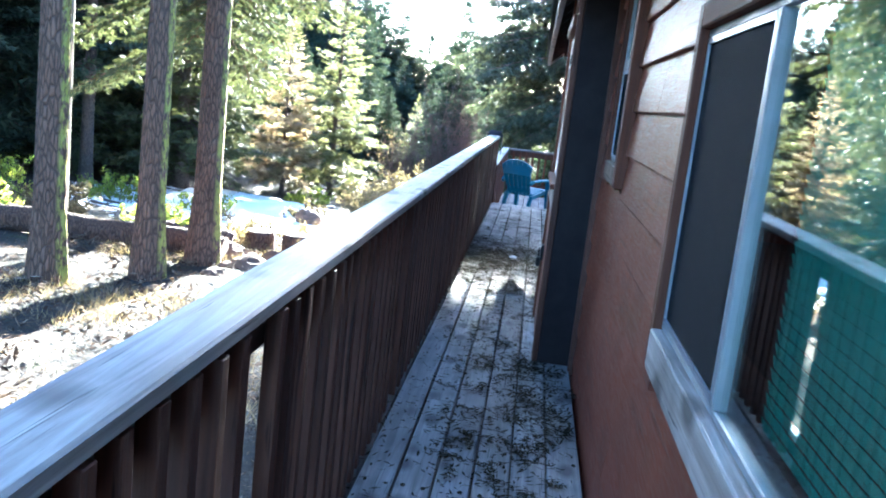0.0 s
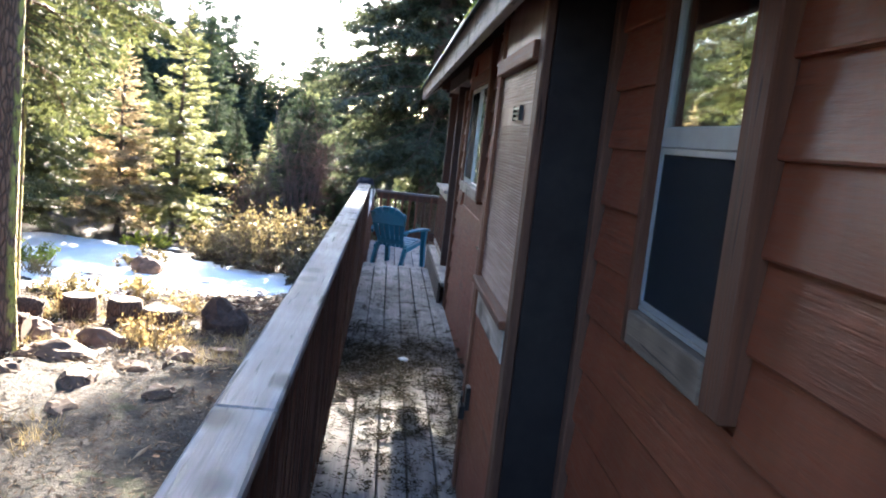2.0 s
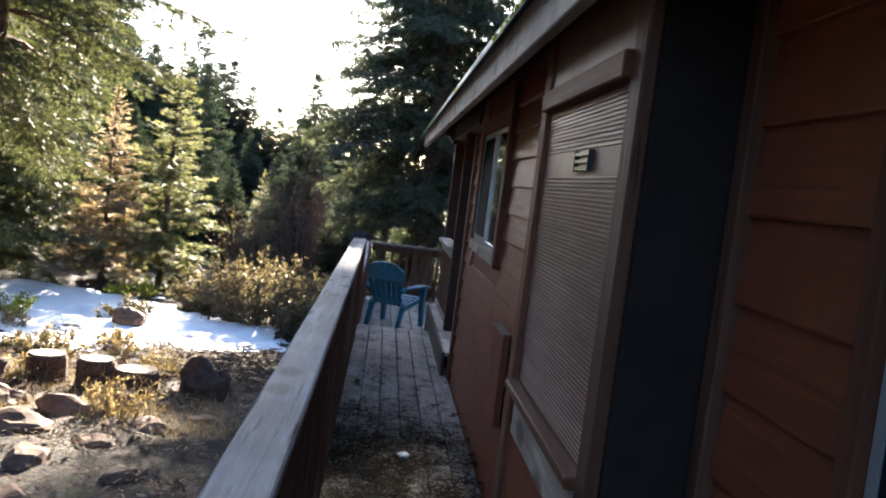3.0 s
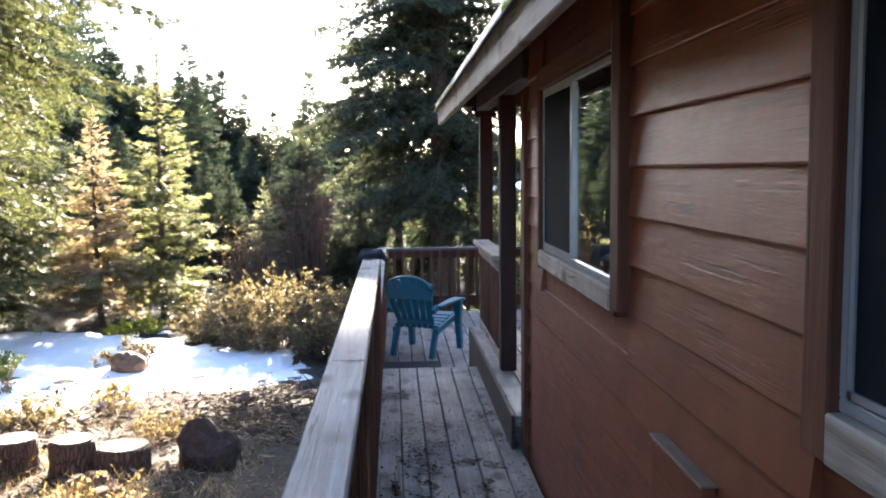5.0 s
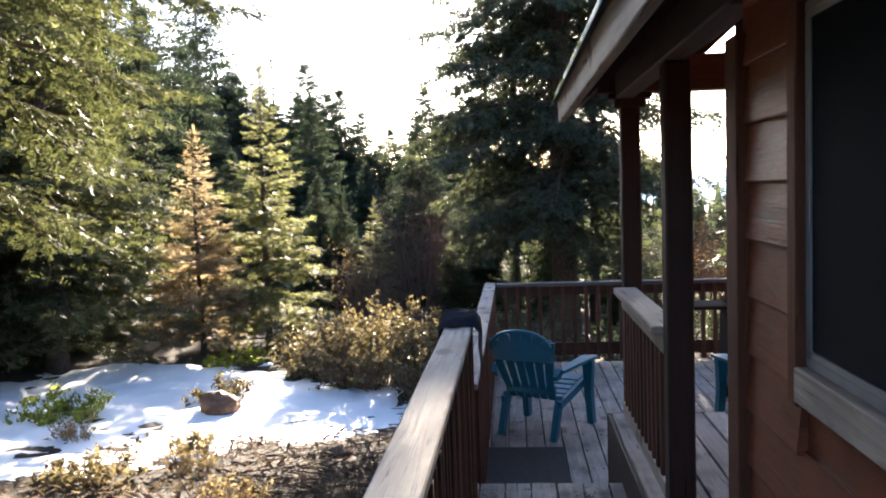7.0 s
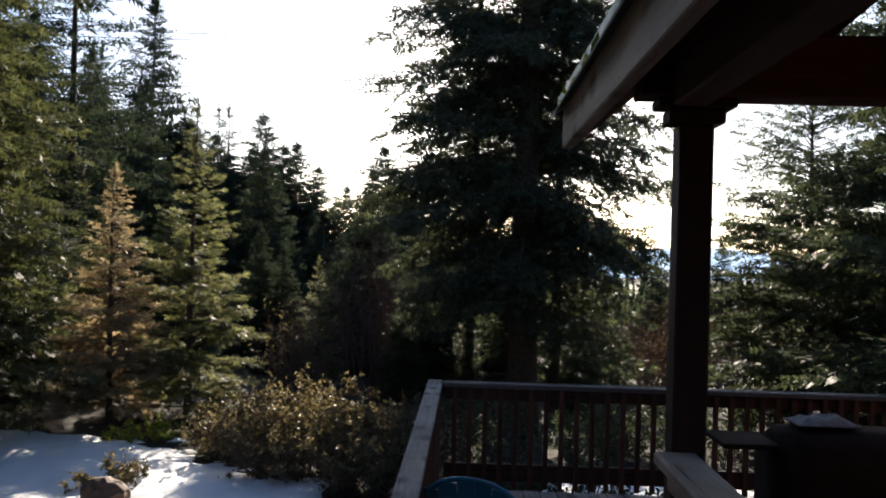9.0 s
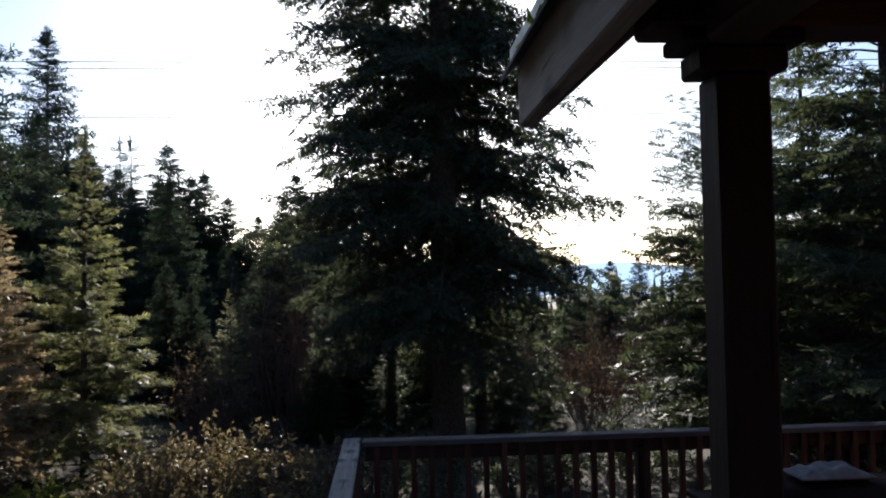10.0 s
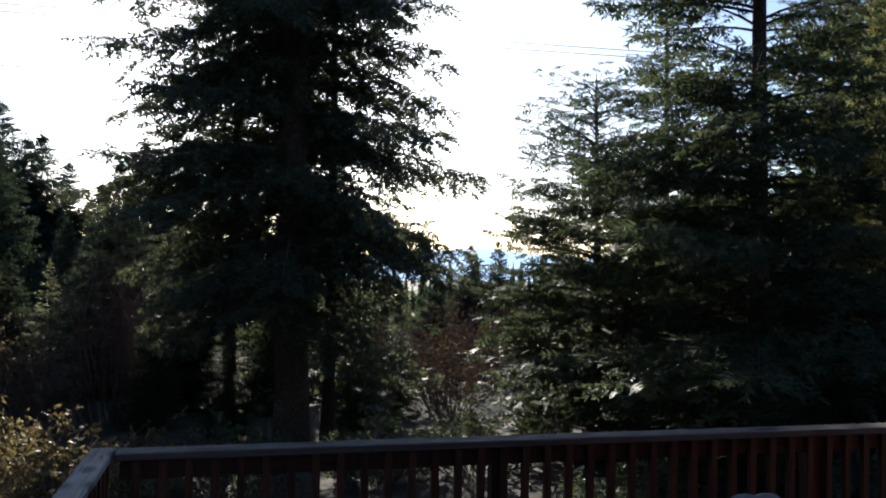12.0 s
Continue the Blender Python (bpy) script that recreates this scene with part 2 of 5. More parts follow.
M_BARK = bark("fir_bark", (0.105, 0.052, 0.03), (0.28, 0.155, 0.095), (0.42, 0.37, 0.07))
M_BARKD = bark("dark_fir_bark", (0.05, 0.035, 0.028), (0.14, 0.1, 0.08))
# M_BARKD lightened: glare over the old trunks put into the bark colour
M_BARKO = bark("glare_lightened_bark", (0.085, 0.055, 0.04), (0.24, 0.16, 0.115))
M_ROCK = plain("brown_rock", (0.12, 0.068, 0.044), 0.9, 0, 0.7, 7, 0.9)
M_LOG = bark("rotting_log_bark", (0.075, 0.038, 0.024), (0.22, 0.125, 0.08))
M_CUT = plain("sawn_log_end", (0.22, 0.15, 0.1), 0.85, 0, 0.5, 20)
M_STUMP = plain("charred_stump_wood", (0.06, 0.035, 0.026), 0.95, 0, 0.7, 12, 1.0)
M_FIR = foliage("fir_needles", (0.028, 0.037, 0.019), (0.055, 0.065, 0.032), (0.086, 0.094, 0.048), 0.34, gloss=0.2)
M_YOUNG = foliage("young_fir_needles", (0.056, 0.066, 0.034), (0.108, 0.118, 0.064), (0.162, 0.168, 0.098), 0.5)
M_BROWNFIR = foliage("browning_fir_needles", (0.15, 0.12, 0.09), (0.25, 0.205, 0.155), (0.34, 0.285, 0.225), 0.45, (0.14, 0.14, 0.085))
M_DARKFIR = foliage("dark_fir_needles", (0.024, 0.035, 0.024), (0.046, 0.061, 0.038), (0.07, 0.086, 0.051), 0.34, gloss=0.12)
M_OLDFIR = foliage("old_fir_needles", (0.028, 0.037, 0.027), (0.053, 0.064, 0.045), (0.08, 0.093, 0.063), 0.34, gloss=0.12)
M_BRUSH = foliage("dead_brush_leaves", (0.03, 0.02, 0.014), (0.056, 0.038, 0.027), (0.085, 0.058, 0.042), 0.2, gloss=0.05)
# the wood's shade put into darker, bluer needles than M_DARKFIR
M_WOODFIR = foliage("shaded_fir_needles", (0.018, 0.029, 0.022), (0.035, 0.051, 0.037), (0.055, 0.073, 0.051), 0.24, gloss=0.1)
M_BUSH = foliage("olive_bush_leaves", (0.05, 0.042, 0.025), (0.092, 0.078, 0.047), (0.18, 0.148, 0.095), 0.32)
M_SHRUB = foliage("yellow_green_shrub_leaves", (0.08, 0.11, 0.02), (0.17, 0.21, 0.04), (0.27, 0.29, 0.07), 0.5)
M_TWIG = plain("reddish_twig_bark", (0.12, 0.078, 0.068), 0.9)
M_GRASS = foliage("dry_grass_blades", (0.11, 0.085, 0.05), (0.21, 0.165, 0.1), (0.34, 0.28, 0.18), 0.3, gloss=0.03)
M_LITTER = foliage("leaf_litter_bits", (0.02, 0.014, 0.01), (0.09, 0.056, 0.038), (0.3, 0.23, 0.165), 0.1, gloss=0.03)
M_NEEDLE = foliage("dead_needles", (0.01, 0.0095, 0.007), (0.022, 0.02, 0.013), (0.06, 0.045, 0.028), 0.1, gloss=0.03)
M_WIRE = plain("black_cable", (0.02, 0.02, 0.022), 0.6)
M_POLE = wood("weathered_pole_wood", (0.2, 0.17, 0.14), (0.4, 0.36, 0.31), "z", knots=False)
M_YELLOW = plain("yellow_tag_paint", (0.6, 0.42, 0.03), 0.6)
M_GLINT = plain("white_glint", (0.75, 0.75, 0.76), 0.8)
# distance haze put into the hill's colour: blue base and a blue glow
M_HILL = plain("haze_painted_hill", (0.16, 0.22, 0.32), 1.0, 0, 0.15, 0.004, 0.0)
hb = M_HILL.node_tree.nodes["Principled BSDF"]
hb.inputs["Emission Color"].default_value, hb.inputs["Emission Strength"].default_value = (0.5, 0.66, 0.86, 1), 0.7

# ---- mesh helpers ----
def box(bm, x0, x1, y0, y1, z0, z1, bevel=0.0, turn=None):
    """A box between two corners, its edges rounded by bevel, turned by a matrix."""
    geo = bmesh.ops.create_cube(bm, size=1.0)["verts"]
    bmesh.ops.transform(bm, matrix=Matrix.Translation(((x0 + x1) / 2, (y0 + y1) / 2, (z0 + z1) / 2)) @ Matrix.Diagonal((x1 - x0, y1 - y0, z1 - z0, 1)), verts=geo)
    if bevel:
        edges = list({e for v in geo for e in v.link_edges})
        out = bmesh.ops.bevel(bm, geom=edges, offset=bevel, segments=1, affect="EDGES")
        geo = list({v for f in out["faces"] for v in f.verts} | {v for v in geo if v.is_valid})
    if turn is not None:
        bmesh.ops.transform(bm, matrix=turn, verts=geo)
    return bm


def tube(bm, points, radii, sides=8, jitter=0.0):
    """A tapered, capped tube along points."""
    rings = []
    pts = [Vector(p) for p in points]
    for i, p in enumerate(pts):
        d = (pts[min(i + 1, len(pts) - 1)] - pts[max(i - 1, 0)]).normalized()
        a = d.cross(Vector((0, 0, 1)) if abs(d.z) < 0.9 else Vector((0, 1, 0))).normalized()
        b = d.cross(a)
        r = radii[i] if hasattr(radii, "__len__") else radii
        rings.append([bm.verts.new(p + (a * math.cos(2 * math.pi * k / sides) + b * math.sin(2 * math.pi * k / sides)) * r * (1 + random.uniform(-jitter, jitter))) for k in range(sides)])
    for r0, r1 in zip(rings, rings[1:]):
        for k in range(sides):
            bm.faces.new((r0[k], r0[(k + 1) % sides], r1[(k + 1) % sides], r1[k]))
    bm.faces.new(rings[0])
    bm.faces.new(rings[-1][::-1])
    return bm


def mesh_of(bm, name, mat, smooth=False):
    me = bpy.data.meshes.new(name)
    bmesh.ops.recalc_face_normals(bm, faces=bm.faces)
    bm.to_mesh(me)
    bm.free()
    me.materials.append(mat)
    if smooth:
        me.polygons.foreach_set("use_smooth", [True] * len(me.polygons))
    return me


def raw_mesh(name, verts, faces, mat, smooth=False):
    me = bpy.data.meshes.new(name)
    me.from_pydata(verts, [], faces)
    me.materials.append(mat)
    if smooth:
        me.polygons.foreach_set("use_smooth", [True] * len(me.polygons))
    return me


def tri_mesh(name, tris, mat):
    """A mesh of loose triangles from an array of shape (n, 3, 3)."""
    n = len(tris)
    me = bpy.data.meshes.new(name)
    me.vertices.add(3 * n)
    me.vertices.foreach_set("co", np.asarray(tris, np.float32).ravel())
    me.loops.add(3 * n)
    me.loops.foreach_set("vertex_index", np.arange(3 * n, dtype=np.int32))
    me.polygons.add(n)
    me.polygons.foreach_set("loop_start", np.arange(0, 3 * n, 3, dtype=np.int32))
    me.update(calc_edges=True)
    me.materials.append(mat)
    return me


def part(name, data, mat=None, parent=None, label="", smooth=False):
    if isinstance(data, bmesh.types.BMesh):
        data = mesh_of(data, name, mat, smooth)
    ob = new(name, data)
    ob.parent = parent
    if label:
        ob["label"] = label
    return ob


def thing(name, label, category, group="", kind="", at=(0, 0, 0), turn=0, data=None):
    ob = tagged(new(name, data), label, category, group, kind)
    ob.location, ob.rotation_euler = at, (0, 0, radians(turn))
    return ob


B = bmesh.new

# ---- ground ----
GY = [-400, -40, -5, 0, 6, 10, 12.5, 15, 18, 24, 31, 45, 70, 120, 300, 900, 2500]
GZ = [0.0, -0.6, -0.75, -0.8, -0.95, -1.15, -1.3, -1.75, -2.15, -2.6, -2.85, -3.4, -5.0, -9.0, -22.0, -45.0, -60.0]


def ground_z(x, y):
    z = float(np.interp(y, GY, GZ))
    z += 0.16 * noise.noise((x * 0.16, y * 0.16, 3.1)) + (0.06 * noise.noise((x * 0.8, y * 0.8, 7.7)) + 0.045 * noise.noise((x * 2.1, y * 2.1, 4.4)) if y < 90 else 0)
    if x < -8:
        z += min(0.05 * (-8 - x), 2.0)
    return z


def steps(stops):
    out = []
    for a, b, d in stops:
        out += list(np.arange(a, b - 1e-6, d))
    return out


xs = steps([(-2500, -500, 400), (-500, -100, 80), (-100, -30, 10), (-30, -14, 1.2), (-14, 3, 0.2), (3, 30, 1.5), (30, 100, 10), (100, 500, 80), (500, 2501, 400)])
ys = steps([(-400, -40, 60), (-40, 0, 4), (0, 32, 0.2), (32, 60, 1.2), (60, 120, 6), (120, 500, 40), (500, 2501, 250)])
gv = [(x, y, ground_z(x, y) - (0.35 if -0.8 < x < 8 and y < 18 else 0)) for y in ys for x in xs]
nx = len(xs)
gf = [(j * nx + i, j * nx + i + 1, (j + 1) * nx + i + 1, (j + 1) * nx + i) for j in range(len(ys) - 1) for i in range(nx - 1)]
thing("ground", "sloping forest floor of brown leaf litter, dry grass and moss", "ground", kind="structure", data=raw_mesh("ground", gv, gf, M_GROUND, True))


def snow_depth(x, y):
    """Old snow lies in the clearing and in scraps beside the deck."""
    n = noise.noise((x * 0.22, y * 0.3, 1.3)) + 0.45 * noise.noise((x * 0.8, y * 0.8, 5.0)) + 0.42 * noise.noise((x * 2.0, y * 2.2, 9.0)) + 0.3 * noise.noise((x * 5.0, y * 5.5, 2.0))
    core = 0.62 - ((x + 7.5) / 5.8) ** 2 - ((y - 23.9) / 7.1) ** 2
    core -= 0.9 * max(0, (x + 5.6) / 2) * max(0, (23.2 - y) / 3)
    strip = 0.5 - ((x + 1.8 - 0.36 * (y - 7.6)) / 0.42) ** 2 - ((y - 7.6) / 1.8) ** 2
    back = 0.85 - ((x - 3.0) / 2.6) ** 2 - ((y - 25.5) / 2.6) ** 2
    left = 0.75 - ((x + 9.5) / 4.0) ** 2 - ((y - 14.5) / 2.5) ** 2
    return min(0.14, 0.11 * (max(core, strip, back, left, -0.9) + 0.95 * n))


sx, sy = np.arange(-17, 8, 0.13), np.arange(5.5, 33, 0.13)
sv = [(x, y, ground_z(x, y) + max(-0.25, snow_depth(x, y))) for y in sy for x in sx]
keep = {i for i, v in enumerate(sv) if v[2] - ground_z(v[0], v[1]) > -0.06}
nx = len(sx)
sf = [f for f in ((j * nx + i, j * nx + i + 1, (j + 1) * nx + i + 1, (j + 1) * nx + i) for j in range(len(sy) - 1) for i in range(nx - 1)) if all(k in keep for k in f)]
used = sorted({k for f in sf for k in f})
index = {k: i for i, k in enumerate(used)}
thing("snow", "patchy old snow melting on the forest floor", "snow", kind="stuff", data=raw_mesh("snow", [sv[k] for k in used], [tuple(index[k] for k in f) for f in sf], M_SNOW, True))

# far hills
hv, hf = [], []
for i in range(121):
    x = -3200 + i * 60
    top = -27 + 62 * math.exp(-((x - 760) / 420) ** 2) + 34 * math.exp(-((x - 1700) / 700) ** 2) + 26 * math.exp(-((x + 900) / 900) ** 2) + 7 * noise.noise((x * 0.004, 0, 2))
    hv += [(x, 3000, -80), (x, 3080, top), (x, 3600, top - 30)]
for i in range(120):
    a = 3 * i
    hf += [(a, a + 3, a + 4, a + 1), (a + 1, a + 4, a + 5, a + 2)]
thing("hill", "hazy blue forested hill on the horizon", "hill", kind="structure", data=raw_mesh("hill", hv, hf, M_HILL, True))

# ---- deck ----
STEP_Y, LOW = 12.68, -0.36
deck = thing("upper_deck", "weathered grey plank walkway littered with needles", "deck", kind="structure")
low_deck = thing("lower_deck", "weathered grey plank deck one step down", "deck", kind="structure")
bm = B()
for x in (-0.5, -0.1, 0.26):
    box(bm, x - 0.02, x + 0.02, -2.6, STEP_Y - 0.03, -0.22, -0.04)
part("joist", bm, M_SKIRT, deck)
part("riser", box(B(), -0.62, 0.27, STEP_Y - 0.035, STEP_Y - 0.012, LOW - 0.06, -0.034), M_DECK, deck)
bm = B()
for x in (-0.5, 0.3, 1.5, 2.7, 3.9, 5.1):
    box(bm, x - 0.02, x + 0.02, STEP_Y, 17.6, LOW - 0.24, LOW - 0.04)
part("joist", bm, M_SKIRT, low_deck)
board_data = {}


def board(parent, x, y0, y1, z, w=0.1305, mat=M_DECK):
    """One plank with eased edges; planks of one length share a mesh."""
    n = round(y1 - y0, 2)
    if (n, w, mat.name) not in board_data:
        board_data[n, w, mat.name] = mesh_of(box(B(), -w / 2, w / 2, -n / 2, n / 2, -0.038, 0, 0.005), "board", mat)
    ob = part("board", board_data[n, w, mat.name], None, parent)
    ob.location = (x, (y0 + y1) / 2, z + random.uniform(-0.0015, 0.0015))
    ob.rotation_euler = (0, random.uniform(-0.006, 0.006), 0)


for i in range(7):
    x = -0.6 + 0.1385 * i
    cuts = [-2.6] + [c for c in ((0.9, 5.6, 9.2), (2.2, 6.9), (-0.4, 4.4, 8.3))[i % 3]] + [STEP_Y + 0.012]
    for a, b in zip(cuts, cuts[1:]):
        board(deck, x, a + 0.002, b - 0.002, 0)
for i in range(44):
    x = -0.6 + 0.1385 * i
    cuts = (STEP_Y - 0.01, 17.62) if i % 2 else (STEP_Y - 0.01, 15.2, 17.62)
    for a, b in zip(cuts, cuts[1:]):
        board(low_deck, x, a + 0.002, b - 0.002, LOW)

# nail heads in rows over the joists
tris = []
for y in np.arange(-2.2, 17.4, 0.405):
    for i in range(7 if y < STEP_Y else 20):
        for dx in (-0.038, 0.038):
            c = Vector((-0.6 + 0.1385 * i + dx + random.uniform(-0.006, 0.006), y + random.uniform(-0.012, 0.012), (0 if y < STEP_Y else LOW) + 0.0035))
            r, q = random.uniform(0.005, 0.011), random.uniform(1.0, 2.2)
            for k in range(6):
                tris.append([c] + [c + Vector((math.cos(a) * r, math.sin(a) * r * q, -0.001)) for a in (k * math.pi / 3, (k + 1) * math.pi / 3)])
thing("nail_head", "rusty nail heads with dark stains across the boards", "nails", kind="stuff", data=tri_mesh("nails", tris, M_NEEDLE))


# ---- railings ----
def shared(name, bm, mat):
    return mesh_of(bm, name, mat)


BAL_UP = shared("baluster", box(B(), -0.019, 0.019, -0.019, 0.019, 0, 0.862, 0.002), M_BAL)
POST_UP = shared("post", box(B(), -0.045, 0.045, -0.045, 0.045, -1.2, 0.905, 0.004), M_BAL)
rail = thing("upper_railing", "wooden deck railing with grey weathered cap and brown balusters", "railing", "deck railings")
for a, b in ((-2.5, 0.2), (0.2, 4.34), (4.34, 8.76), (8.76, 12.42)):
    part("cap", box(B(), -0.655, -0.522, a + 0.002, b - 0.002, 0.912, 0.95, 0.006), M_CAP, rail, "weathered grey plank cap")
part("top_rail", box(B(), -0.6, -0.562, -2.5, 12.4, 0.824, 0.911, 0.004), M_SKIRT, rail)
part("bottom_rail", box(B(), -0.6, -0.562, -2.5, 12.4, 0.05, 0.12, 0.004), M_SKIRT, rail)
posts = [-1.6, 0.3, 2.21, 4.12, 6.0, 7.9, 9.8, 12.33]
for y in posts:
    part("post", POST_UP, None, rail).location = (-0.62, y, 0)
y = -2.4
while y < 12.3:
    if min(abs(y - p) for p in posts) > 0.05:
        ob = part("baluster", BAL_UP, None, rail)
        ob.location, ob.rotation_euler = (-0.542 + random.uniform(-0.003, 0.003), y, 0.045), (random.uniform(-0.01, 0.01), 0, random.uniform(-0.06, 0.06))
    y += 0.115

CAPZ = LOW + 0.905
BAL_LOW = shared("baluster", box(B(), -0.019, 0.019, -0.019, 0.019, 0, 0.812, 0.002), M_BAL)
POST_LOW = shared("post", box(B(), -0.045, 0.045, -0.045, 0.045, -2.3, 0.865, 0.004), M_BAL)
side = thing("lower_side_railing", "wooden deck railing with pale weathered cap", "railing", "deck railings")
part("cap", box(B(), -0.65, -0.53, 12.72, 17.62, CAPZ - 0.038, CAPZ, 0.006), M_CAP, side, "pale weathered plank cap")
part("top_rail", box(B(), -0.61, -0.572, 12.74, 17.5, CAPZ - 0.125, CAPZ - 0.04, 0.004), M_SKIRT, side)
part("bottom_rail", box(B(), -0.61, -0.572, 12.74, 17.5, LOW + 0.08, LOW + 0.16, 0.004), M_SKIRT, side)
posts = [12.8, 14.4, 16.0, 17.56]
for y in posts:
    part("post", POST_LOW, None, side).location = (-0.63, y, LOW)
y = 12.93
while y < 17.5:
    if min(abs(y - p) for p in posts) > 0.06:
        part("baluster", BAL_LOW, None, side).location = (-0.553, y, LOW + 0.05)
    y += 0.115
front = thing("front_railing", "dark brown wooden railing along the deck's end", "railing", "deck railings")
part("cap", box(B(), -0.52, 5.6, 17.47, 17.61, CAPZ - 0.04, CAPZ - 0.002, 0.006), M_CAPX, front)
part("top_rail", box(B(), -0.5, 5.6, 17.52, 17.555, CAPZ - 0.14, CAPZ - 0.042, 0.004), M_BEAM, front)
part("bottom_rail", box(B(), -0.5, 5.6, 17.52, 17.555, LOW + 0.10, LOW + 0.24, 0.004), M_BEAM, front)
for x in (1.45, 3.4, 5.4):
    part("post", POST_LOW, None, front).location = (x, 17.585, LOW)
x = -0.42
while x < 5.5:
    part("baluster", BAL_LOW, None, front).location = (x, 17.5, LOW + 0.05)
    x += 0.125

# ---- house ----
WX = 0.335            # outer face of the framed wall, under the siding
HY0, HY1 = -2.6, 10.56
W = {"w1": (1.2, 2.64, 0.9, 1.6), "w2": (4.135, 4.645, 1.185, 2.0), "w25": (6.42, 7.17, 1.2, 1.98), "w3": (8.6, 9.98, 1.21, 1.98)}


def wall_with_holes(name, label, holes, y0, y1, z0, z1, x0, x1, mat):
    """A wall along y with openings right through it."""
    bm = B()
    marks = sorted({y0, y1, *(h[0] for h in holes), *(h[1] for h in holes)})
    for a, b in zip(marks, marks[1:]):
        gap = next((h for h in holes if h[0] <= a and h[1] >= b), None)
        if gap:
            box(bm, x0, x1, a, b, z0, gap[2])
            box(bm, x0, x1, a, b, gap[3], z1)
        else:
            box(bm, x0, x1, a, b, z0, z1)
    return thing(name, label, "wall", kind="structure", data=mesh_of(bm, name, mat))


PITCH, EX, EZ = 0.88, 0.0, 2.0


def gable(x0, y0, y1):
    """An end wall that rises with both slopes of the roof."""
    prof = [(x0, -0.75), (10.0, -0.75), (10.0, EZ + 0.1 + PITCH * 0.4), (5.2, EZ + 0.1 + PITCH * 5.2), (x0, EZ + 0.1 + PITCH * x0)]
    v = [(x, y, z) for y in (y0, y1) for x, z in prof]
    return raw_mesh("wall", v, [(0, 1, 2, 3, 4), (9, 8, 7, 6, 5)] + [(i, 5 + i, 5 + (i + 1) % 5, (i + 1) % 5) for i in range(5)], M_SIDING)


wall = wall_with_holes("wall_west", "red-brown painted lap siding wall of a cabin", list(W.values()), HY0, HY1, -0.75, 2.3, WX, WX + 0.14, M_SIDING)
thing("wall_south", "plain painted end wall of the cabin", "wall", kind="structure", data=gable(WX, HY0 - 0.14, HY0 - 0.002))
thing("wall_north", "red-brown painted porch-side wall of the cabin", "wall", kind="structure", data=gable(WX + 0.142, HY1 - 0.14, HY1))
thing("wall_east", "plain back wall of the cabin", "wall", kind="structure", data=mesh_of(box(B(), 9.86, 10.0, HY0, HY1 - 0.142, -0.75, 2.2), "wall", M_SIDING))
thing("wall_partition", "plain inner room wall", "wall", kind="structure", data=mesh_of(box(B(), 3.6, 3.7, HY0, HY1 - 0.142, 0.2, 2.4), "wall", M_ROOM))
thing("floor", "dark cabin floor", "floor", kind="structure", data=mesh_of(box(B(), WX + 0.142, 9.85, HY0, HY1 - 0.142, 0.1, 0.2), "floor", M_SKIRT))
thing("ceiling", "plain cabin ceiling", "ceiling", kind="structure", data=mesh_of(box(B(), WX + 0.142, 9.85, HY0, HY1 - 0.142, 2.3, 2.36), "ceiling", M_ROOM))

lap_data = {}


def lap(y0, y1, z0, h):
    """One lapped siding board: thick at its lower edge, thin at the top."""
    n = (round(y1 - y0, 3), round(h, 3))
    if n not in lap_data:
        v = []
        for y in (-n[0] / 2, n[0] / 2):
            v += [(-0.024, y, 0.003), (-0.026, y, 0.008), (-0.009, y, h + 0.012), (0, y, h + 0.012), (0, y, 0)]
        f = [(0, 1, 6, 5), (1, 2, 7, 6), (2, 3, 8, 7), (4, 0, 5, 9), (0, 4, 3, 2, 1), (5, 6, 7, 8, 9)]
        lap_data[n] = raw_mesh("siding_board", v, [tuple(reversed(q)) for q in f], M_SIDING)
    ob = part("siding_board", lap_data[n], None, wall)
    ob.location = (WX - 0.001, (y0 + y1) / 2, z0)


def siding(y0, y1, base, pitch, holes, breaks):
    z = base
    while z > -0.5:
        z -= pitch
    while z < 2.2:
        spans, h = [(y0, y1)], min(pitch, 2.28 - z)
        for hy0, hy1, hz0, hz1 in holes:
            if z < hz1 - 0.02 and z + pitch > hz0 + 0.02:
                spans = [s for a, b in spans for s in ((a, min(b, hy0)), (max(a, hy1), b)) if s[1] - s[0] > 0.02]
        cut = breaks[int(round((z - base) / pitch)) % len(breaks)]
        for a, b in spans:
            if a + 0.4 < cut < b - 0.4:
                lap(a, cut - 0.0015, z, h)
                lap(cut + 0.0015, b, z, h)
            else:
                lap(a, b, z, h)
        z += pitch


siding(HY0, 5.2, 1.235, 0.170, [(W["w1"][0] - 0.09, W["w1"][1] + 0.05, 0.8, 1.66), (W["w2"][0] - 0.13, W["w2"][1] + 0.05, 1.1, 2.2)], (99, 3.3, 99, 99, 99, 99, 99))
siding(6.34, HY1 - 0.1, 1.298, 0.153, [(W["w25"][0] - 0.09, W["w25"][1] + 0.09, 1.1, 2.2), (W["w3"][0] - 0.15, W["w3"][1] + 0.06, 1.11, 2.2)], (99,))


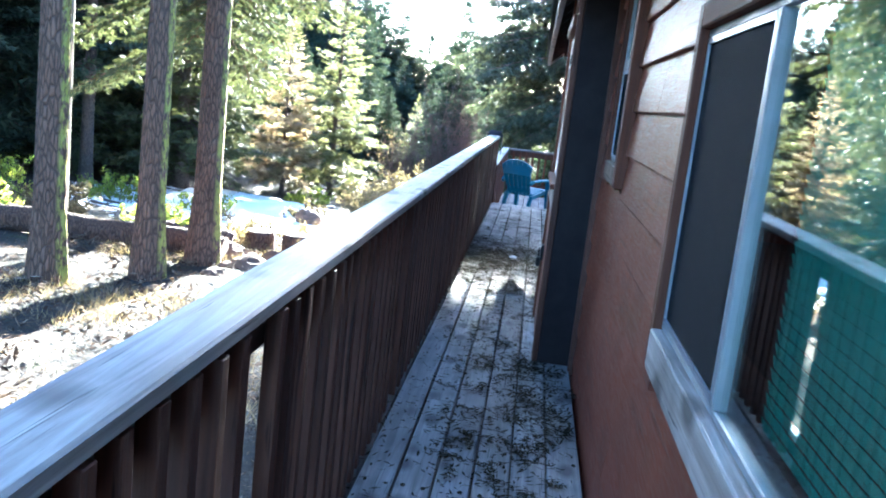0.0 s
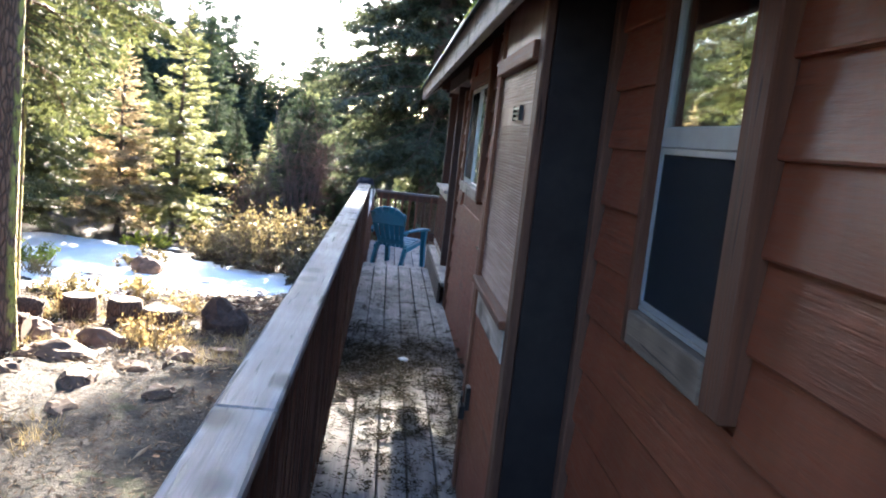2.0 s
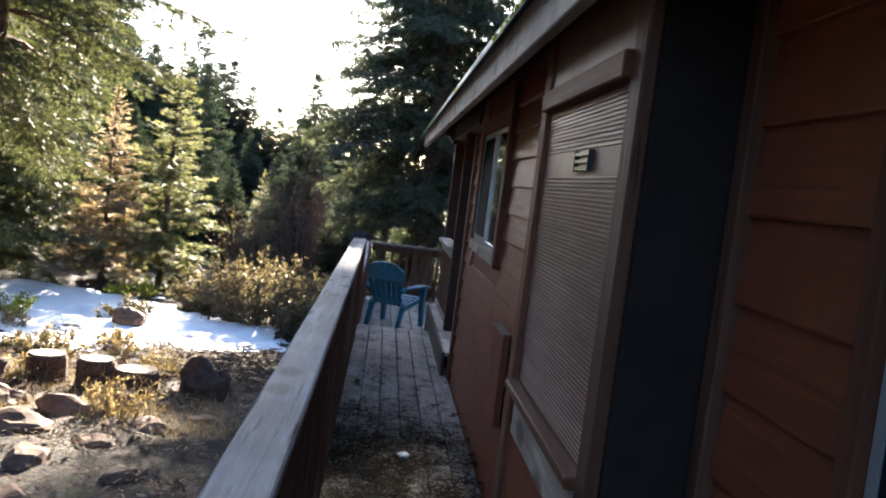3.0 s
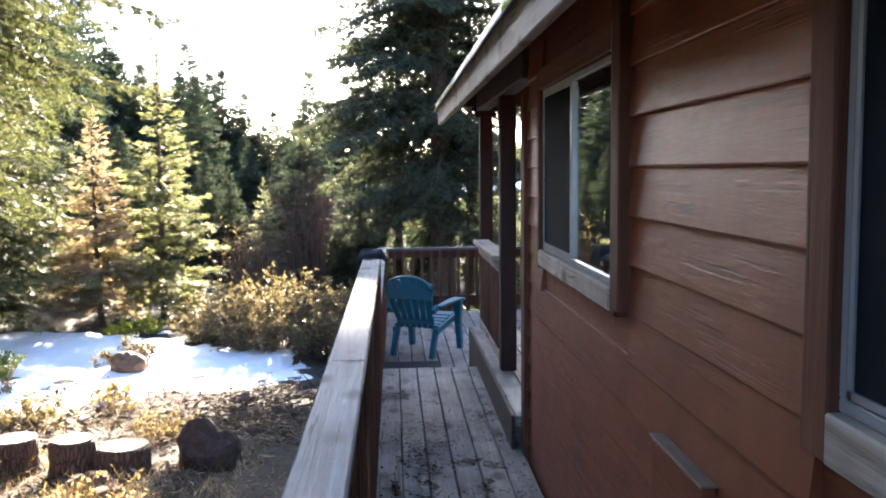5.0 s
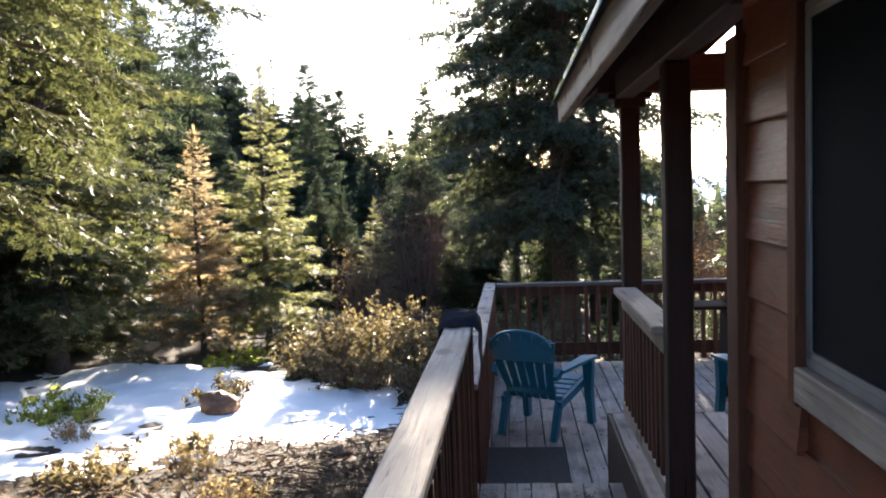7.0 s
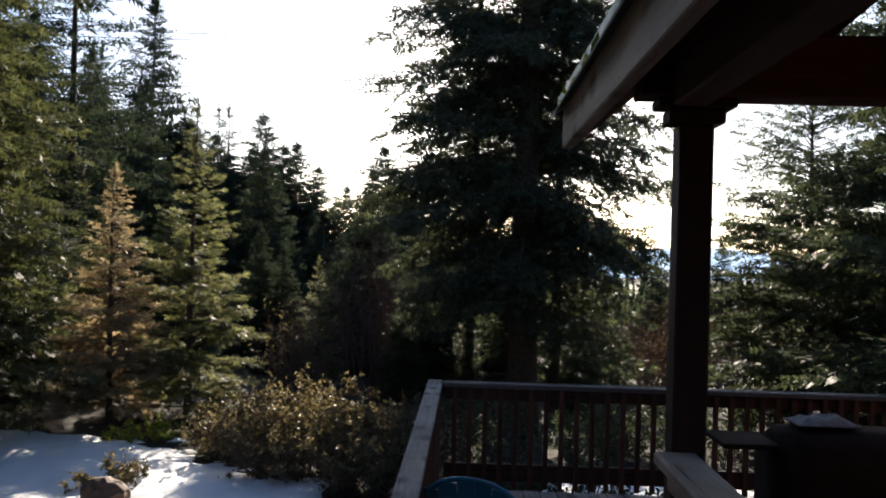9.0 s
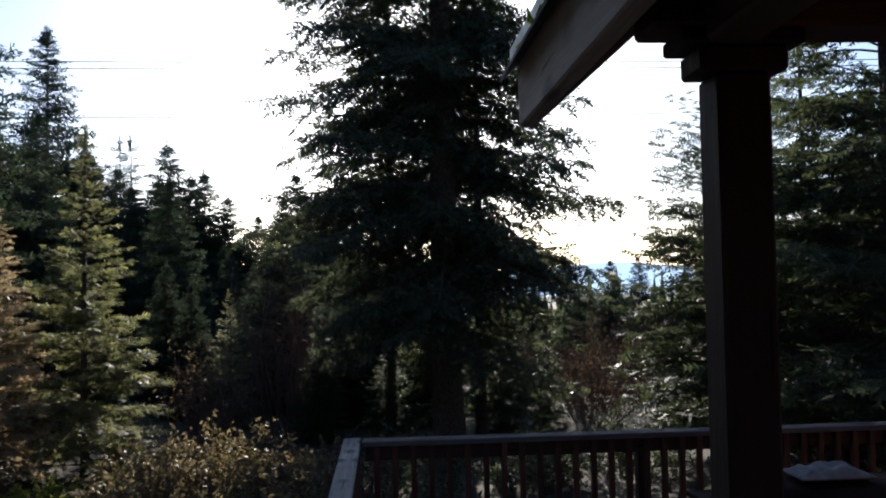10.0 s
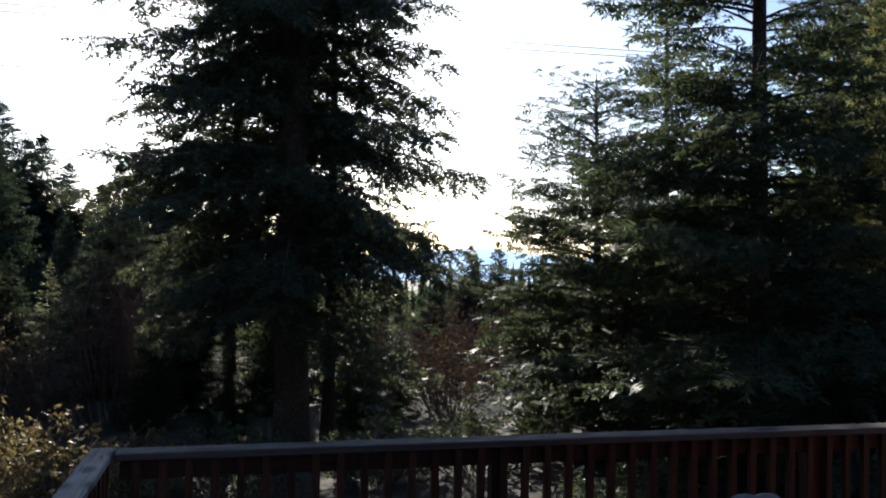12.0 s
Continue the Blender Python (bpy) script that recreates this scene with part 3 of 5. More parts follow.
def window(name, y0, y1, z0, z1, label, mullion=None, rail_z=None, screen=None, blind=None, frame_mat=M_ALU, f=0.024, blind_mat=M_BLIND):
    """A window in the west wall: frame, panes, sash bars, mesh screen and blind."""
    w = thing(name, label, "window", kind="structure")
    x0, x1 = WX - 0.026, WX - 0.004
    bm = B()
    box(bm, x0, x1, y0, y1, z0, z0 + f, 0.003)
    box(bm, x0, x1, y0, y1, z1 - f, z1, 0.003)
    box(bm, x0, x1, y0, y0 + f, z0 + f, z1 - f, 0.003)
    box(bm, x0, x1, y1 - f, y1, z0 + f, z1 - f, 0.003)
    part("window_frame", bm, frame_mat, w)
    panes = [(y0 + f, y1 - f, z0 + f, z1 - f)]
    if mullion:
        part("mullion", box(B(), WX - 0.031, WX - 0.006, mullion - 0.013, mullion + 0.013, z0 + f, z1 - f, 0.003), frame_mat, w)
        panes = [(y0 + f, mullion - 0.013, z0 + f, z1 - f), (mullion + 0.013, y1 - f, z0 + f, z1 - f)]
    if rail_z:
        part("meeting_rail", box(B(), x0 - 0.003, WX - 0.004, y0 + f, y1 - f, rail_z - 0.025, rail_z + 0.025, 0.003), frame_mat, w)
        panes = [(y0 + f, y1 - f, z0 + f, rail_z - 0.025), (y0 + f, y1 - f, rail_z + 0.025, z1 - f)]
    for a, b, c, d in panes:
        g = part("pane", box(B(), WX - 0.018, WX - 0.014, a, b, c, d), M_GLASS, w)
        g.visible_shadow = False
    if screen:
        a, b, c, d = screen
        part("insect_screen", box(B(), WX - 0.0245, WX - 0.0235, a + 0.012, b - 0.012, c + 0.012, d - 0.012), M_MESH, w, "dark insect mesh")
        bm = B()
        for q in ((a, b, c, c + 0.014), (a, b, d - 0.014, d), (a, a + 0.014, c, d), (b - 0.014, b, c, d)):
            box(bm, WX - 0.029, WX - 0.0185, *q)
        part("screen_frame", bm, M_ALUG, w)
    if blind:
        a, b, c, d = blind
        slat = shared("slat", box(B(), -0.012, 0.012, -(b - a) / 2, (b - a) / 2, -0.0006, 0.0006, turn=Matrix.Rotation(radians(74), 4, "Y")), blind_mat)
        z = c
        while z < d:
            part("slat", slat, None, w).location = (WX + 0.045, (a + b) / 2, z)
            z += 0.021
    return w


def trim_board(y0, y1, z0, z1, mat, label="", proud=0.0):
    return part("trim_board", box(B(), WX - 0.046 - proud, WX - 0.002, y0, y1, z0, z1, 0.004), mat, wall, label)


a, b, c, d = W["w1"]
window("window_1", a, b, c, d, "white-framed sliding window with dark screen and green blind", 2.03, None, (2.045, 2.62, 0.92, 1.58), (1.23, 1.99, 0.92, 1.58), f=0.018)
trim_board(b + 0.001, b + 0.05, c - 0.1, d + 0.06, M_TRIM)
trim_board(a - 0.09, a - 0.001, c - 0.1, d + 0.06, M_TRIM)
trim_board(a, b, d + 0.001, d + 0.06, M_TRIMY)
trim_board(a, b, c - 0.1, c - 0.001, M_SILL, "bare peeling wooden sill board", 0.006)
a, b, c, d = W["w2"]
window("window_2", a, b, c, d, "narrow white double-hung window reflecting the trees", None, 1.612, (a + 0.016, b - 0.016, c + 0.016, 1.586), f=0.014)
trim_board(b + 0.001, b + 0.05, c - 0.09, d + 0.09, M_TRIM)
trim_board(a - 0.045, a - 0.001, c - 0.09, d + 0.09, M_TRIM)
trim_board(a - 0.13, a - 0.046, c - 0.08, 2.28, M_TRIM, "", 0.012)
trim_board(a, b, d + 0.001, d + 0.09, M_TRIMY)
trim_board(a, b, c - 0.085, c - 0.001, M_SILLD, "brown worn wooden sill board", 0.004)
a, b, c, d = W["w25"]
window("window_3", a, b, c, d, "white-framed window with dark glass", None, None, (a + 0.03, b - 0.03, c + 0.03, d - 0.03))
trim_board(b + 0.001, b + 0.09, c - 0.09, 2.28, M_TRIM)
trim_board(a, b, c - 0.09, c - 0.001, M_SILL, "bare worn wooden sill board", 0.004)
trim_board(a, b, d + 0.001, 2.28, M_TRIMY)
a, b, c, d = W["w3"]
window("window_4", a, b, c, d, "grey-framed sliding window with dark screen", 9.29, None, (9.31, 9.955, 1.235, 1.955), (8.63, 9.26, 1.24, 1.5), M_ALUG, 0.025, M_BLINDK)
trim_board(b + 0.001, b + 0.06, c - 0.09, d + 0.1, M_TRIM)
trim_board(a - 0.06, a - 0.001, c - 0.09, d + 0.1, M_TRIM)
trim_board(a - 0.15, a - 0.061, c - 0.06, 2.28, M_TRIM, "", 0.014)
trim_board(a, b, d + 0.001, d + 0.1, M_TRIMY)
trim_board(a, b, c - 0.078, c - 0.001, M_SILL, "bare peeling wooden sill board", 0.006)
trim_board(HY1 - 0.099, HY1 + 0.02, -0.3, 2.0, M_TRIM)
trim_board(5.15, 5.205, -0.03, 2.02, M_BAL)

# ---- utility closet built out from the wall ----
CX, CY0, CY1 = 0.1, 5.22, 6.32
closet = thing("utility_closet", "dark brown built-out utility closet with a ribbed door", "closet")
bm = B()
box(bm, CX + 0.02, WX - 0.004, CY0, CY0 + 0.02, 0.004, 2.1, 0.003)
part("near_panel", bm, M_DARK, closet, "near-black panel")
part("far_panel", box(B(), CX + 0.02, WX - 0.004, CY1 - 0.02, CY1, 0.004, 2.1, 0.003), M_SIDING, closet)
part("corner_board", box(B(), CX - 0.012, CX + 0.019, CY0 - 0.004, CY0 + 0.085, 0.004, 2.1, 0.005), M_BAL, closet)
part("corner_board", box(B(), CX - 0.012, CX + 0.019, CY1 - 0.085, CY1 + 0.004, 0.004, 2.1, 0.005), M_TRIM, closet)
part("lintel", box(B(), CX - 0.03, CX + 0.019, CY0 + 0.086, CY1 - 0.086, 1.83, 1.89, 0.004), M_TRIMY, closet)
part("transom_panel", box(B(), CX, CX + 0.018, CY0 + 0.086, CY1 - 0.086, 1.892, 2.1, 0.003), M_DOORPAINT, closet)
dy0, dy1 = CY0 + 0.088, CY1 - 0.088
door = part("door", box(B(), CX + 0.004, CX + 0.018, dy0, dy1, 0.985, 1.828, 0.003), M_DOORPAINT, closet, "ribbed brown door panel")
rib = shared("rib", tube(B(), [(0, -(dy1 - dy0) / 2 + 0.015, 0), (0, (dy1 - dy0) / 2 - 0.015, 0)], 0.0032, 5), M_DOORPAINT)
z = 1.0
while z < 1.82:
    if not 1.635 < z < 1.70:
        part("rib", rib, None, door).location = (CX + 0.003, (dy0 + dy1) / 2, z)
    z += 0.0108
bm = B()
for z in (1.650, 1.668, 1.686):
    box(bm, CX - 0.008, CX + 0.004, 5.61, 5.75, z - 0.004, z + 0.004)
box(bm, CX - 0.009, CX + 0.004, 5.60, 5.61, 1.643, 1.695)
box(bm, CX - 0.009, CX + 0.004, 5.75, 5.76, 1.643, 1.695)
part("vent", bm, M_BLACK, closet, "small slotted black metal vent")
part("ledge", box(B(), CX - 0.034, CX + 0.018, CY0 + 0.086, CY1 - 0.086, 0.955, 0.984, 0.004), M_TRIMY, closet)
part("bare_board", box(B(), CX - 0.016, CX + 0.018, CY0 + 0.086, CY1 - 0.2, 0.84, 0.954, 0.004), M_SILL, closet, "peeling whitish board under the door")
part("kick_panel", box(B(), CX, CX + 0.018, CY0 + 0.086, CY1 - 0.086, 0.004, 0.839, 0.003), M_SIDING, closet)
bm = B()
tube(bm, [(CX - 0.03, 6.1, 0.44), (CX - 0.035, 6.1, 0.48), (CX - 0.03, 6.135, 0.49), (CX - 0.03, 6.14, 0.44)], 0.005, 6)
box(bm, CX - 0.042, CX - 0.016, 6.085, 6.155, 0.38, 0.44, 0.006)
box(bm, CX - 0.018, CX + 0.001, 6.09, 6.15, 0.42, 0.52, 0.003)
part("padlock", bm, M_BLACK, closet, "black padlock on a hasp")

# flat box on the wall past the closet
mb = thing("wall_box", "brown painted flat utility box with a worn lid", "utility box")
part("body", box(B(), 0.272, 0.307, 7.68, 8.06, 0.42, 0.875, 0.004), M_SIDING, mb)
part("lid", box(B(), 0.266, 0.308, 7.67, 8.07, 0.877, 0.884, 0.002), M_SILLD, mb, "worn pale lid edge")

# ---- roof ----
roof = thing("roof", "shallow mossy shingled roof with a weathered grey fascia", "roof", kind="structure")
y0, y1 = HY0 - 0.5, 13.56


def slope_box(bm, x0, x1, ya, yb, t0, t1):
    """A slab on the roof's slope: t0 and t1 are heights above its underside."""
    v = [bm.verts.new((x, y, EZ + 0.03 + PITCH * (x - EX) + t)) for x in (x0, x1) for y in (ya, yb) for t in (t0, t1)]
    for f in ((0, 1, 3, 2), (4, 6, 7, 5), (0, 4, 5, 1), (2, 3, 7, 6), (0, 2, 6, 4), (1, 5, 7, 3)):
        bm.faces.new([v[i] for i in f])
    return bm


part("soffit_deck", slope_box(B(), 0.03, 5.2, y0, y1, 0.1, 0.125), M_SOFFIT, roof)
part("fascia", box(B(), -0.012, 0.026, y0, 6.4, EZ, EZ + 0.19, 0.004), M_FASCIA, roof, "weathered grey fascia board")
part("fascia", box(B(), -0.012, 0.026, 6.402, y1, EZ, EZ + 0.19, 0.004), M_FASCIA, roof, "weathered grey fascia board")
M_EDGE = plain("green_roof_edge_paint", (0.03, 0.15, 0.13), 0.5, 0.2, 0.4, 12)
part("drip_edge", box(B(), -0.03, -0.0135, y0, y1, EZ + 0.15, EZ + 0.185, 0.002), M_EDGE, roof, "dull green metal roof edge")
part("barge_board", slope_box(B(), 0.028, 5.2, y1 - 0.04, y1, -0.05, 0.098), M_FASCIA, roof)
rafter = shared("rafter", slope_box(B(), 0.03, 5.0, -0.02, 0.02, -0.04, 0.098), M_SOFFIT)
y = -2.4
while y < 13.4:
    part("rafter", rafter, None, roof).location = (0, y, 0)
    y += 0.61
part("blocking", box(B(), WX + 0.1, WX + 0.14, HY0, HY1, 2.182, 2.27), M_SOFFIT, roof)
part("far_slope", raw_mesh("far_slope", [(5.2, y0, EZ + 0.155 + PITCH * 5.2), (5.2, y1, EZ + 0.155 + PITCH * 5.2), (10.4, y1, EZ + 0.1), (10.4, y0, EZ + 0.1)], [(0, 1, 2, 3)], M_SHINGLE), None, roof)
shingle_data = [shared("shingle", slope_box(B(), 0, 0.17, 0, w, 0.127, 0.137), M_SHINGLE) for w in (0.2, 0.26, 0.31)]
n = 0
for row in range(2):
    y = y0
    while y < y1 - 0.05 and n < 290:
        k = random.randrange(3)
        wd = (0.2, 0.26, 0.31)[k]
        ob = part("shingle", shingle_data[k], None, roof)
        ob.location = (-0.05 + row * 0.13, y, (-0.05 + row * 0.13) * PITCH + 0.006 * row)
        y += wd + 0.004
        n += 1
part("shingle_field", slope_box(B(), 0.2, 5.2, y0, y1, 0.127, 0.145), M_SHINGLE, roof)
# moss tufts along the eave
tris = []
for i in range(1400):
    y = random.uniform(y0, y1)
    if noise.noise((y * 1.3, 0.5, 2.0)) < 0.0:
        continue
    c = Vector((random.uniform(-0.05, 0.06), y, 0))
    c.z = EZ + 0.165 + PITCH * c.x
    for k in range(2):
        a = random.uniform(0, 6.28)
        d = Vector((math.cos(a), math.sin(a), 0)) * 0.014
        tris.append([c - d, c + d, c + Vector((random.uniform(-0.012, 0.012), random.uniform(-0.012, 0.012), random.uniform(0.012, 0.035)))])
thing("roof_moss", "tufts of green moss along the roof edge", "moss", kind="stuff", data=tri_mesh("moss", tris, M_SHRUB))

# ---- porch ----
PZ = 0.2
porch = thing("porch_floor", "raised weathered porch floor with a dark skirt", "porch", kind="structure")
for i in range(8):
    board(porch, 0.325 + 0.1385 * i, HY1 + 0.02, 13.36, PZ)
part("platform", box(B(), 1.4, 5.4, HY1 + 0.02, 13.36, PZ - 0.04, PZ), M_DECK, porch)
part("skirt_board", box(B(), 0.235, 0.255, HY1 + 0.03, 13.36, -0.06, PZ - 0.002, 0.003), M_SKIRT, porch, "dark stained skirt board")
part("skirt_board", box(B(), 0.238, 0.256, HY1 + 0.03, 13.36, LOW, -0.064, 0.003), M_SKIRT, porch, "dark stained skirt board")
part("skirt_board", box(B(), 0.235, 5.4, 13.362, 13.385, LOW, PZ - 0.002, 0.003), M_BEAM, porch, "dark stained skirt board")


def porch_post(x, y, w, top, name="porch_post"):
    p = thing(name, "square brown stained porch post", "post", "porch posts", at=(x, y, PZ))
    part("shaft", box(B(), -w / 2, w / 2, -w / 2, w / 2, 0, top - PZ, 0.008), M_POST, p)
    return p


post1 = porch_post(0.366, 11.72, 0.11, 2.1)
post2 = porch_post(0.385, 13.27, 0.11, 2.05)
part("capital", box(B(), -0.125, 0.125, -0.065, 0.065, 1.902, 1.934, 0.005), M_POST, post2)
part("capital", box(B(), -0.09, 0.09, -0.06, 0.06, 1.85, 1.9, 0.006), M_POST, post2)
beam = thing("porch_beam", "heavy brown stained porch beam", "beam")
part("header", box(B(), 0.2, 5.4, 13.2, 13.34, 2.136, 2.34, 0.008), M_BEAM, beam)
part("side_plate", box(B(), 0.3, 0.41, HY1 + 0.025, 13.198, 2.102, 2.25, 0.008), M_SKIRT, beam)
bm = B()
for prof in ([(0.25, 2.342), (0.82, 2.342), (1.0, 2.5), (1.0, 2.03 + 0.88), (0.36, 2.342 + 0.005)], [(1.0, 2.342), (5.2, 2.342), (5.2, 2.03 + PITCH * 5.2), (1.0, 2.03 + PITCH)]):
    rows = [[bm.verts.new((x, y, z)) for x, z in prof] for y in (13.26, 13.28)]
    bm.faces.new(rows[0])
    bm.faces.new(rows[1][::-1])
    for i in range(len(prof)):
        j = (i + 1) % len(prof)
        bm.faces.new((rows[0][i], rows[0][j], rows[1][j], rows[1][i]))
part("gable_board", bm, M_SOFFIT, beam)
prail = thing("porch_railing", "porch railing with a worn cap and dark balusters", "railing")
part("cap", box(B(), 0.265, 0.40, 11.785, 13.19, 0.962, 1.0, 0.006), M_CAPY, prail, "worn brown plank cap")
part("top_rail", box(B(), 0.31, 0.35, 11.785, 13.19, 0.88, 0.96, 0.004), M_CAPY, prail)
part("bottom_rail", box(B(), 0.31, 0.35, 11.785, 13.19, PZ + 0.05, PZ + 0.12, 0.004), M_CAPY, prail)
for i in range(11):
    part("baluster", shared("baluster", box(B(), -0.019, 0.019, -0.019, 0.019, 0, 0.56, 0.002), M_BAL), None, prail).location = (0.33, 11.88 + 0.12 * i, PZ + 0.121)

# ---- trees ----
def sprays(o, d, up, length, pairs=3, wide=0.55):
    """Feathered needle sprays: o, d, up are (n, 3) arrays, length (n,). Returns loose triangles."""
    side = np.cross(d, up)
    side /= np.linalg.norm(side, axis=1, keepdims=True) + 1e-9
    L = length[:, None]
    out = []
    for k in range(pairs):
        s = k / pairs
        for sg in (-1, 1):
            b0, b1 = o + d * L * s, o + d * L * (s + 0.24)
            tip = o + d * L * (s + 0.42) + sg * side * L * wide * (1 - 0.62 * s) + up * L * np.random.uniform(-0.12, 0.1, (len(o), 1))
            out.append(np.stack([b0, b1, tip], 1))
    base = o + d * L * 0.62
    out.append(np.stack([base - side * L * 0.09, base + side * L * 0.09, o + d * L * 1.12], 1))
    return np.concatenate(out)


def stems(a, b, ra, rb):
    """Three-sided sticks from points a to b."""
    d = b - a
    d /= np.linalg.norm(d, axis=1, keepdims=True) + 1e-9
    u = np.cross(d, [0.31, 0.2, 0.93])
    u /= np.linalg.norm(u, axis=1, keepdims=True) + 1e-9
    v = np.cross(d, u)
    ring = [math.cos(t) * u + math.sin(t) * v for t in (0, 2.094, 4.189)]
    ra, rb = np.broadcast_to(ra, len(a))[:, None], np.broadcast_to(rb, len(a))[:, None]
    out = []
    for k in range(3):
        p, q = ring[k], ring[(k + 1) % 3]
        out += [np.stack([a + p * ra, a + q * ra, b + q * rb], 1), np.stack([a + p * ra, b + q * rb, b + p * rb], 1)]
    return np.concatenate(out)


def conifer(seed, h, base, radius, rise, droop, whorl, per, lat_gap, spray, spray_gap, trunk_r, top_cut=0.0, wide=0.55, shape=0.85, thin=0.0, pairs=3, lean=0.5, vary=0.65, hang=0.55, inner=0.16, skew=0.0):
    """Trunk and crown meshes' triangles of one conifer: whorled limbs, side shoots on each, needle sprays on those."""
    rng = np.random.default_rng(seed)
    np.random.seed(seed)
    crown, wood_t = [], []
    zs = np.arange(base, h * (1 - top_cut) - 0.15, whorl)
    A, B0, LEN, FS = [], [], [], []
    for z in zs:
        f = (z - base) / (h - base)
        for k in range(per):
            if rng.random() < thin + 0.1 * f ** 2:
                continue
            az = rng.uniform(0, 2 * math.pi)
            lb = radius * (1 - f) ** shape * rng.uniform(vary, 1.77 - vary) * (1 if f > 0.06 else 0.75) + 0.12 * (1 - 0.6 * f)
            lb *= 1 - skew * math.cos(az)
            out = np.array([math.cos(az), math.sin(az), 0.0])
            zz = z + rng.uniform(-whorl, whorl) * 0.5
            ss = np.linspace(0, 1, 7)
            r_, dr = rise + 0.5 * f + rng.uniform(-0.08, 0.08), droop * (1 - 0.6 * f) * rng.uniform(0.7, 1.3)
            bend = rng.uniform(-0.15, 0.15) * lb
            tang = np.array([-out[1], out[0], 0])
            pts = np.array([0, 0, zz]) + out * (lb * ss)[:, None] + tang * (bend * ss ** 2)[:, None] + np.array([0, 0, 1.0]) * (lb * (r_ * ss - dr * ss ** 2 + 0.35 * dr * ss ** 4))[:, None]
            rad = np.linspace(0.011 * lb + 0.006, 0.003, 7)
            wood_t.append(stems(pts[:-1], pts[1:], rad[:-1], rad[1:]))
            n = max(3, int(lb / lat_gap))
            for s in np.linspace(inner, 0.98, n):
                i = min(int(s * 6), 5)
                p = pts[i] + (pts[i + 1] - pts[i]) * (s * 6 - i)
                ax = pts[i + 1] - pts[i]
                ax /= np.linalg.norm(ax)
                sd = np.cross(ax, [0, 0, 1.0])
                sd /= np.linalg.norm(sd) + 1e-9
                for sg in (-1, 1):
                    ll = (0.42 * lb * (1 - s) ** 0.8 * min(1, s * 4) + spray * 0.8 * (1 - 0.85 * f)) * rng.uniform(0.6, 1.2)
                    d = ax * rng.uniform(0.45, 0.9) + sg * sd * rng.uniform(0.7, 1.0) + np.array([0, 0, rng.uniform(-0.42, 0.12) * lean * 2])
                    d /= np.linalg.norm(d)
                    A.append(p)
                    B0.append(d)
                    LEN.append(ll)
                    FS.append(1 - 0.72 * f ** 2.5)
    A, D, LEN = np.array(A), np.array(B0), np.array(LEN)
    wood_t.append(stems(A, A + D * LEN[:, None], 0.006 * np.clip(LEN, 0.3, 1.5), 0.002))
    # sprays along each side shoot, to both sides and at its end
    O, SD, SL = [], [], []
    for a, d, ll, fs in zip(A, D, LEN, FS):
        m = max(1, int(ll / spray_gap))
        sd = np.cross(d, [0, 0, 1.0])
        sd /= np.linalg.norm(sd) + 1e-9
        for j in range(m):
            q = a + d * ll * ((j + 0.4) / m)
            for sg in (-1, 1):
                e = d * rng.uniform(0.5, 1.0) + sg * sd * rng.uniform(0.35, 0.9) + np.array([0, 0, rng.uniform(-hang, 0.28)])
                O.append(q)
                SD.append(e / np.linalg.norm(e))
                SL.append(spray * fs * rng.uniform(0.6, 1.25))
        O.append(a + d * ll * 0.9)
        SD.append(d)
        SL.append(spray * fs * rng.uniform(0.8, 1.3))
    if top_cut == 0:
        # the leader: short needles up a thin spike
        for z in np.arange(h * 0.94, h * 1.01, spray * 0.22):
            for k in range(3):
                a = rng.uniform(0, 6.283)
                e = np.array([math.cos(a) * 0.6, math.sin(a) * 0.6, 1.0])
                O.append(np.array([0, 0, z]))
                SD.append(e / np.linalg.norm(e))
                SL.append(spray * (0.7 if z < h * 0.98 else 0.45))
    O, SD, SL = np.array(O), np.array(SD), np.array(SL)
    up = np.array([0, 0, 1.0]) + rng.normal(0, 0.55, (len(O), 3))
    up -= SD * (up * SD).sum(1, keepdims=True)
    up /= np.linalg.norm(up, axis=1, keepdims=True)
    crown = sprays(O, SD, up, SL, pairs, wide)
    return crown, np.concatenate(wood_t)


def trunk_mesh(h, r, mat, sides=14, flare=1.45, down=0.5, wob=0.05):
    bm = B()
    n = 14
    pts, rad = [], []
    for i in range(n):
        f = (i / (n - 1)) ** 1.4
        z = -down + f * (h + down)
        pts.append((wob * math.sin(3.1 * f + r * 40), wob * math.cos(2.3 * f + r * 9) - wob, z))
        rad.append(r * (1 - f) ** 0.95 * (1 + (flare - 1) * math.exp(-max(0, z) / 0.28)) + 0.012)
    tube(bm, pts, rad, sides, 0.05)
    return mesh_of(bm, "trunk", mat, True)


def tree(name, label, seed, h, trunk_r, mat, barkm, at, group="", **k):
    """One tree: an Empty at its foot with a trunk, its limbs and its crown."""
    crown, limbs = conifer(seed, h, trunk_r=trunk_r, **k)
    t = thing(name, label, "tree", group, at=at)
    part("trunk", trunk_mesh(h * (1 - k.get("top_cut", 0)), trunk_r, barkm), None, t)
    part("branchwork", tri_mesh("branchwork", limbs, barkm), None, t)
    part("crown", tri_mesh("crown", crown, mat), None, t)
    return t


def on_ground(x, y, sink=0.05):
    return (x, y, ground_z(x, y) - sink)


def plant(t, x, y, scale=1.0, turn=None, wide=1.0):
    m = Matrix.Translation(on_ground(x, y)) @ Matrix.Rotation(random.uniform(0, 6.28) if turn is None else turn, 4, "Z")
    c = copy_thing(t, m)
    c.scale = (wide * scale * random.uniform(0.92, 1.08), wide * scale * random.uniform(0.92, 1.08), scale)
    return c


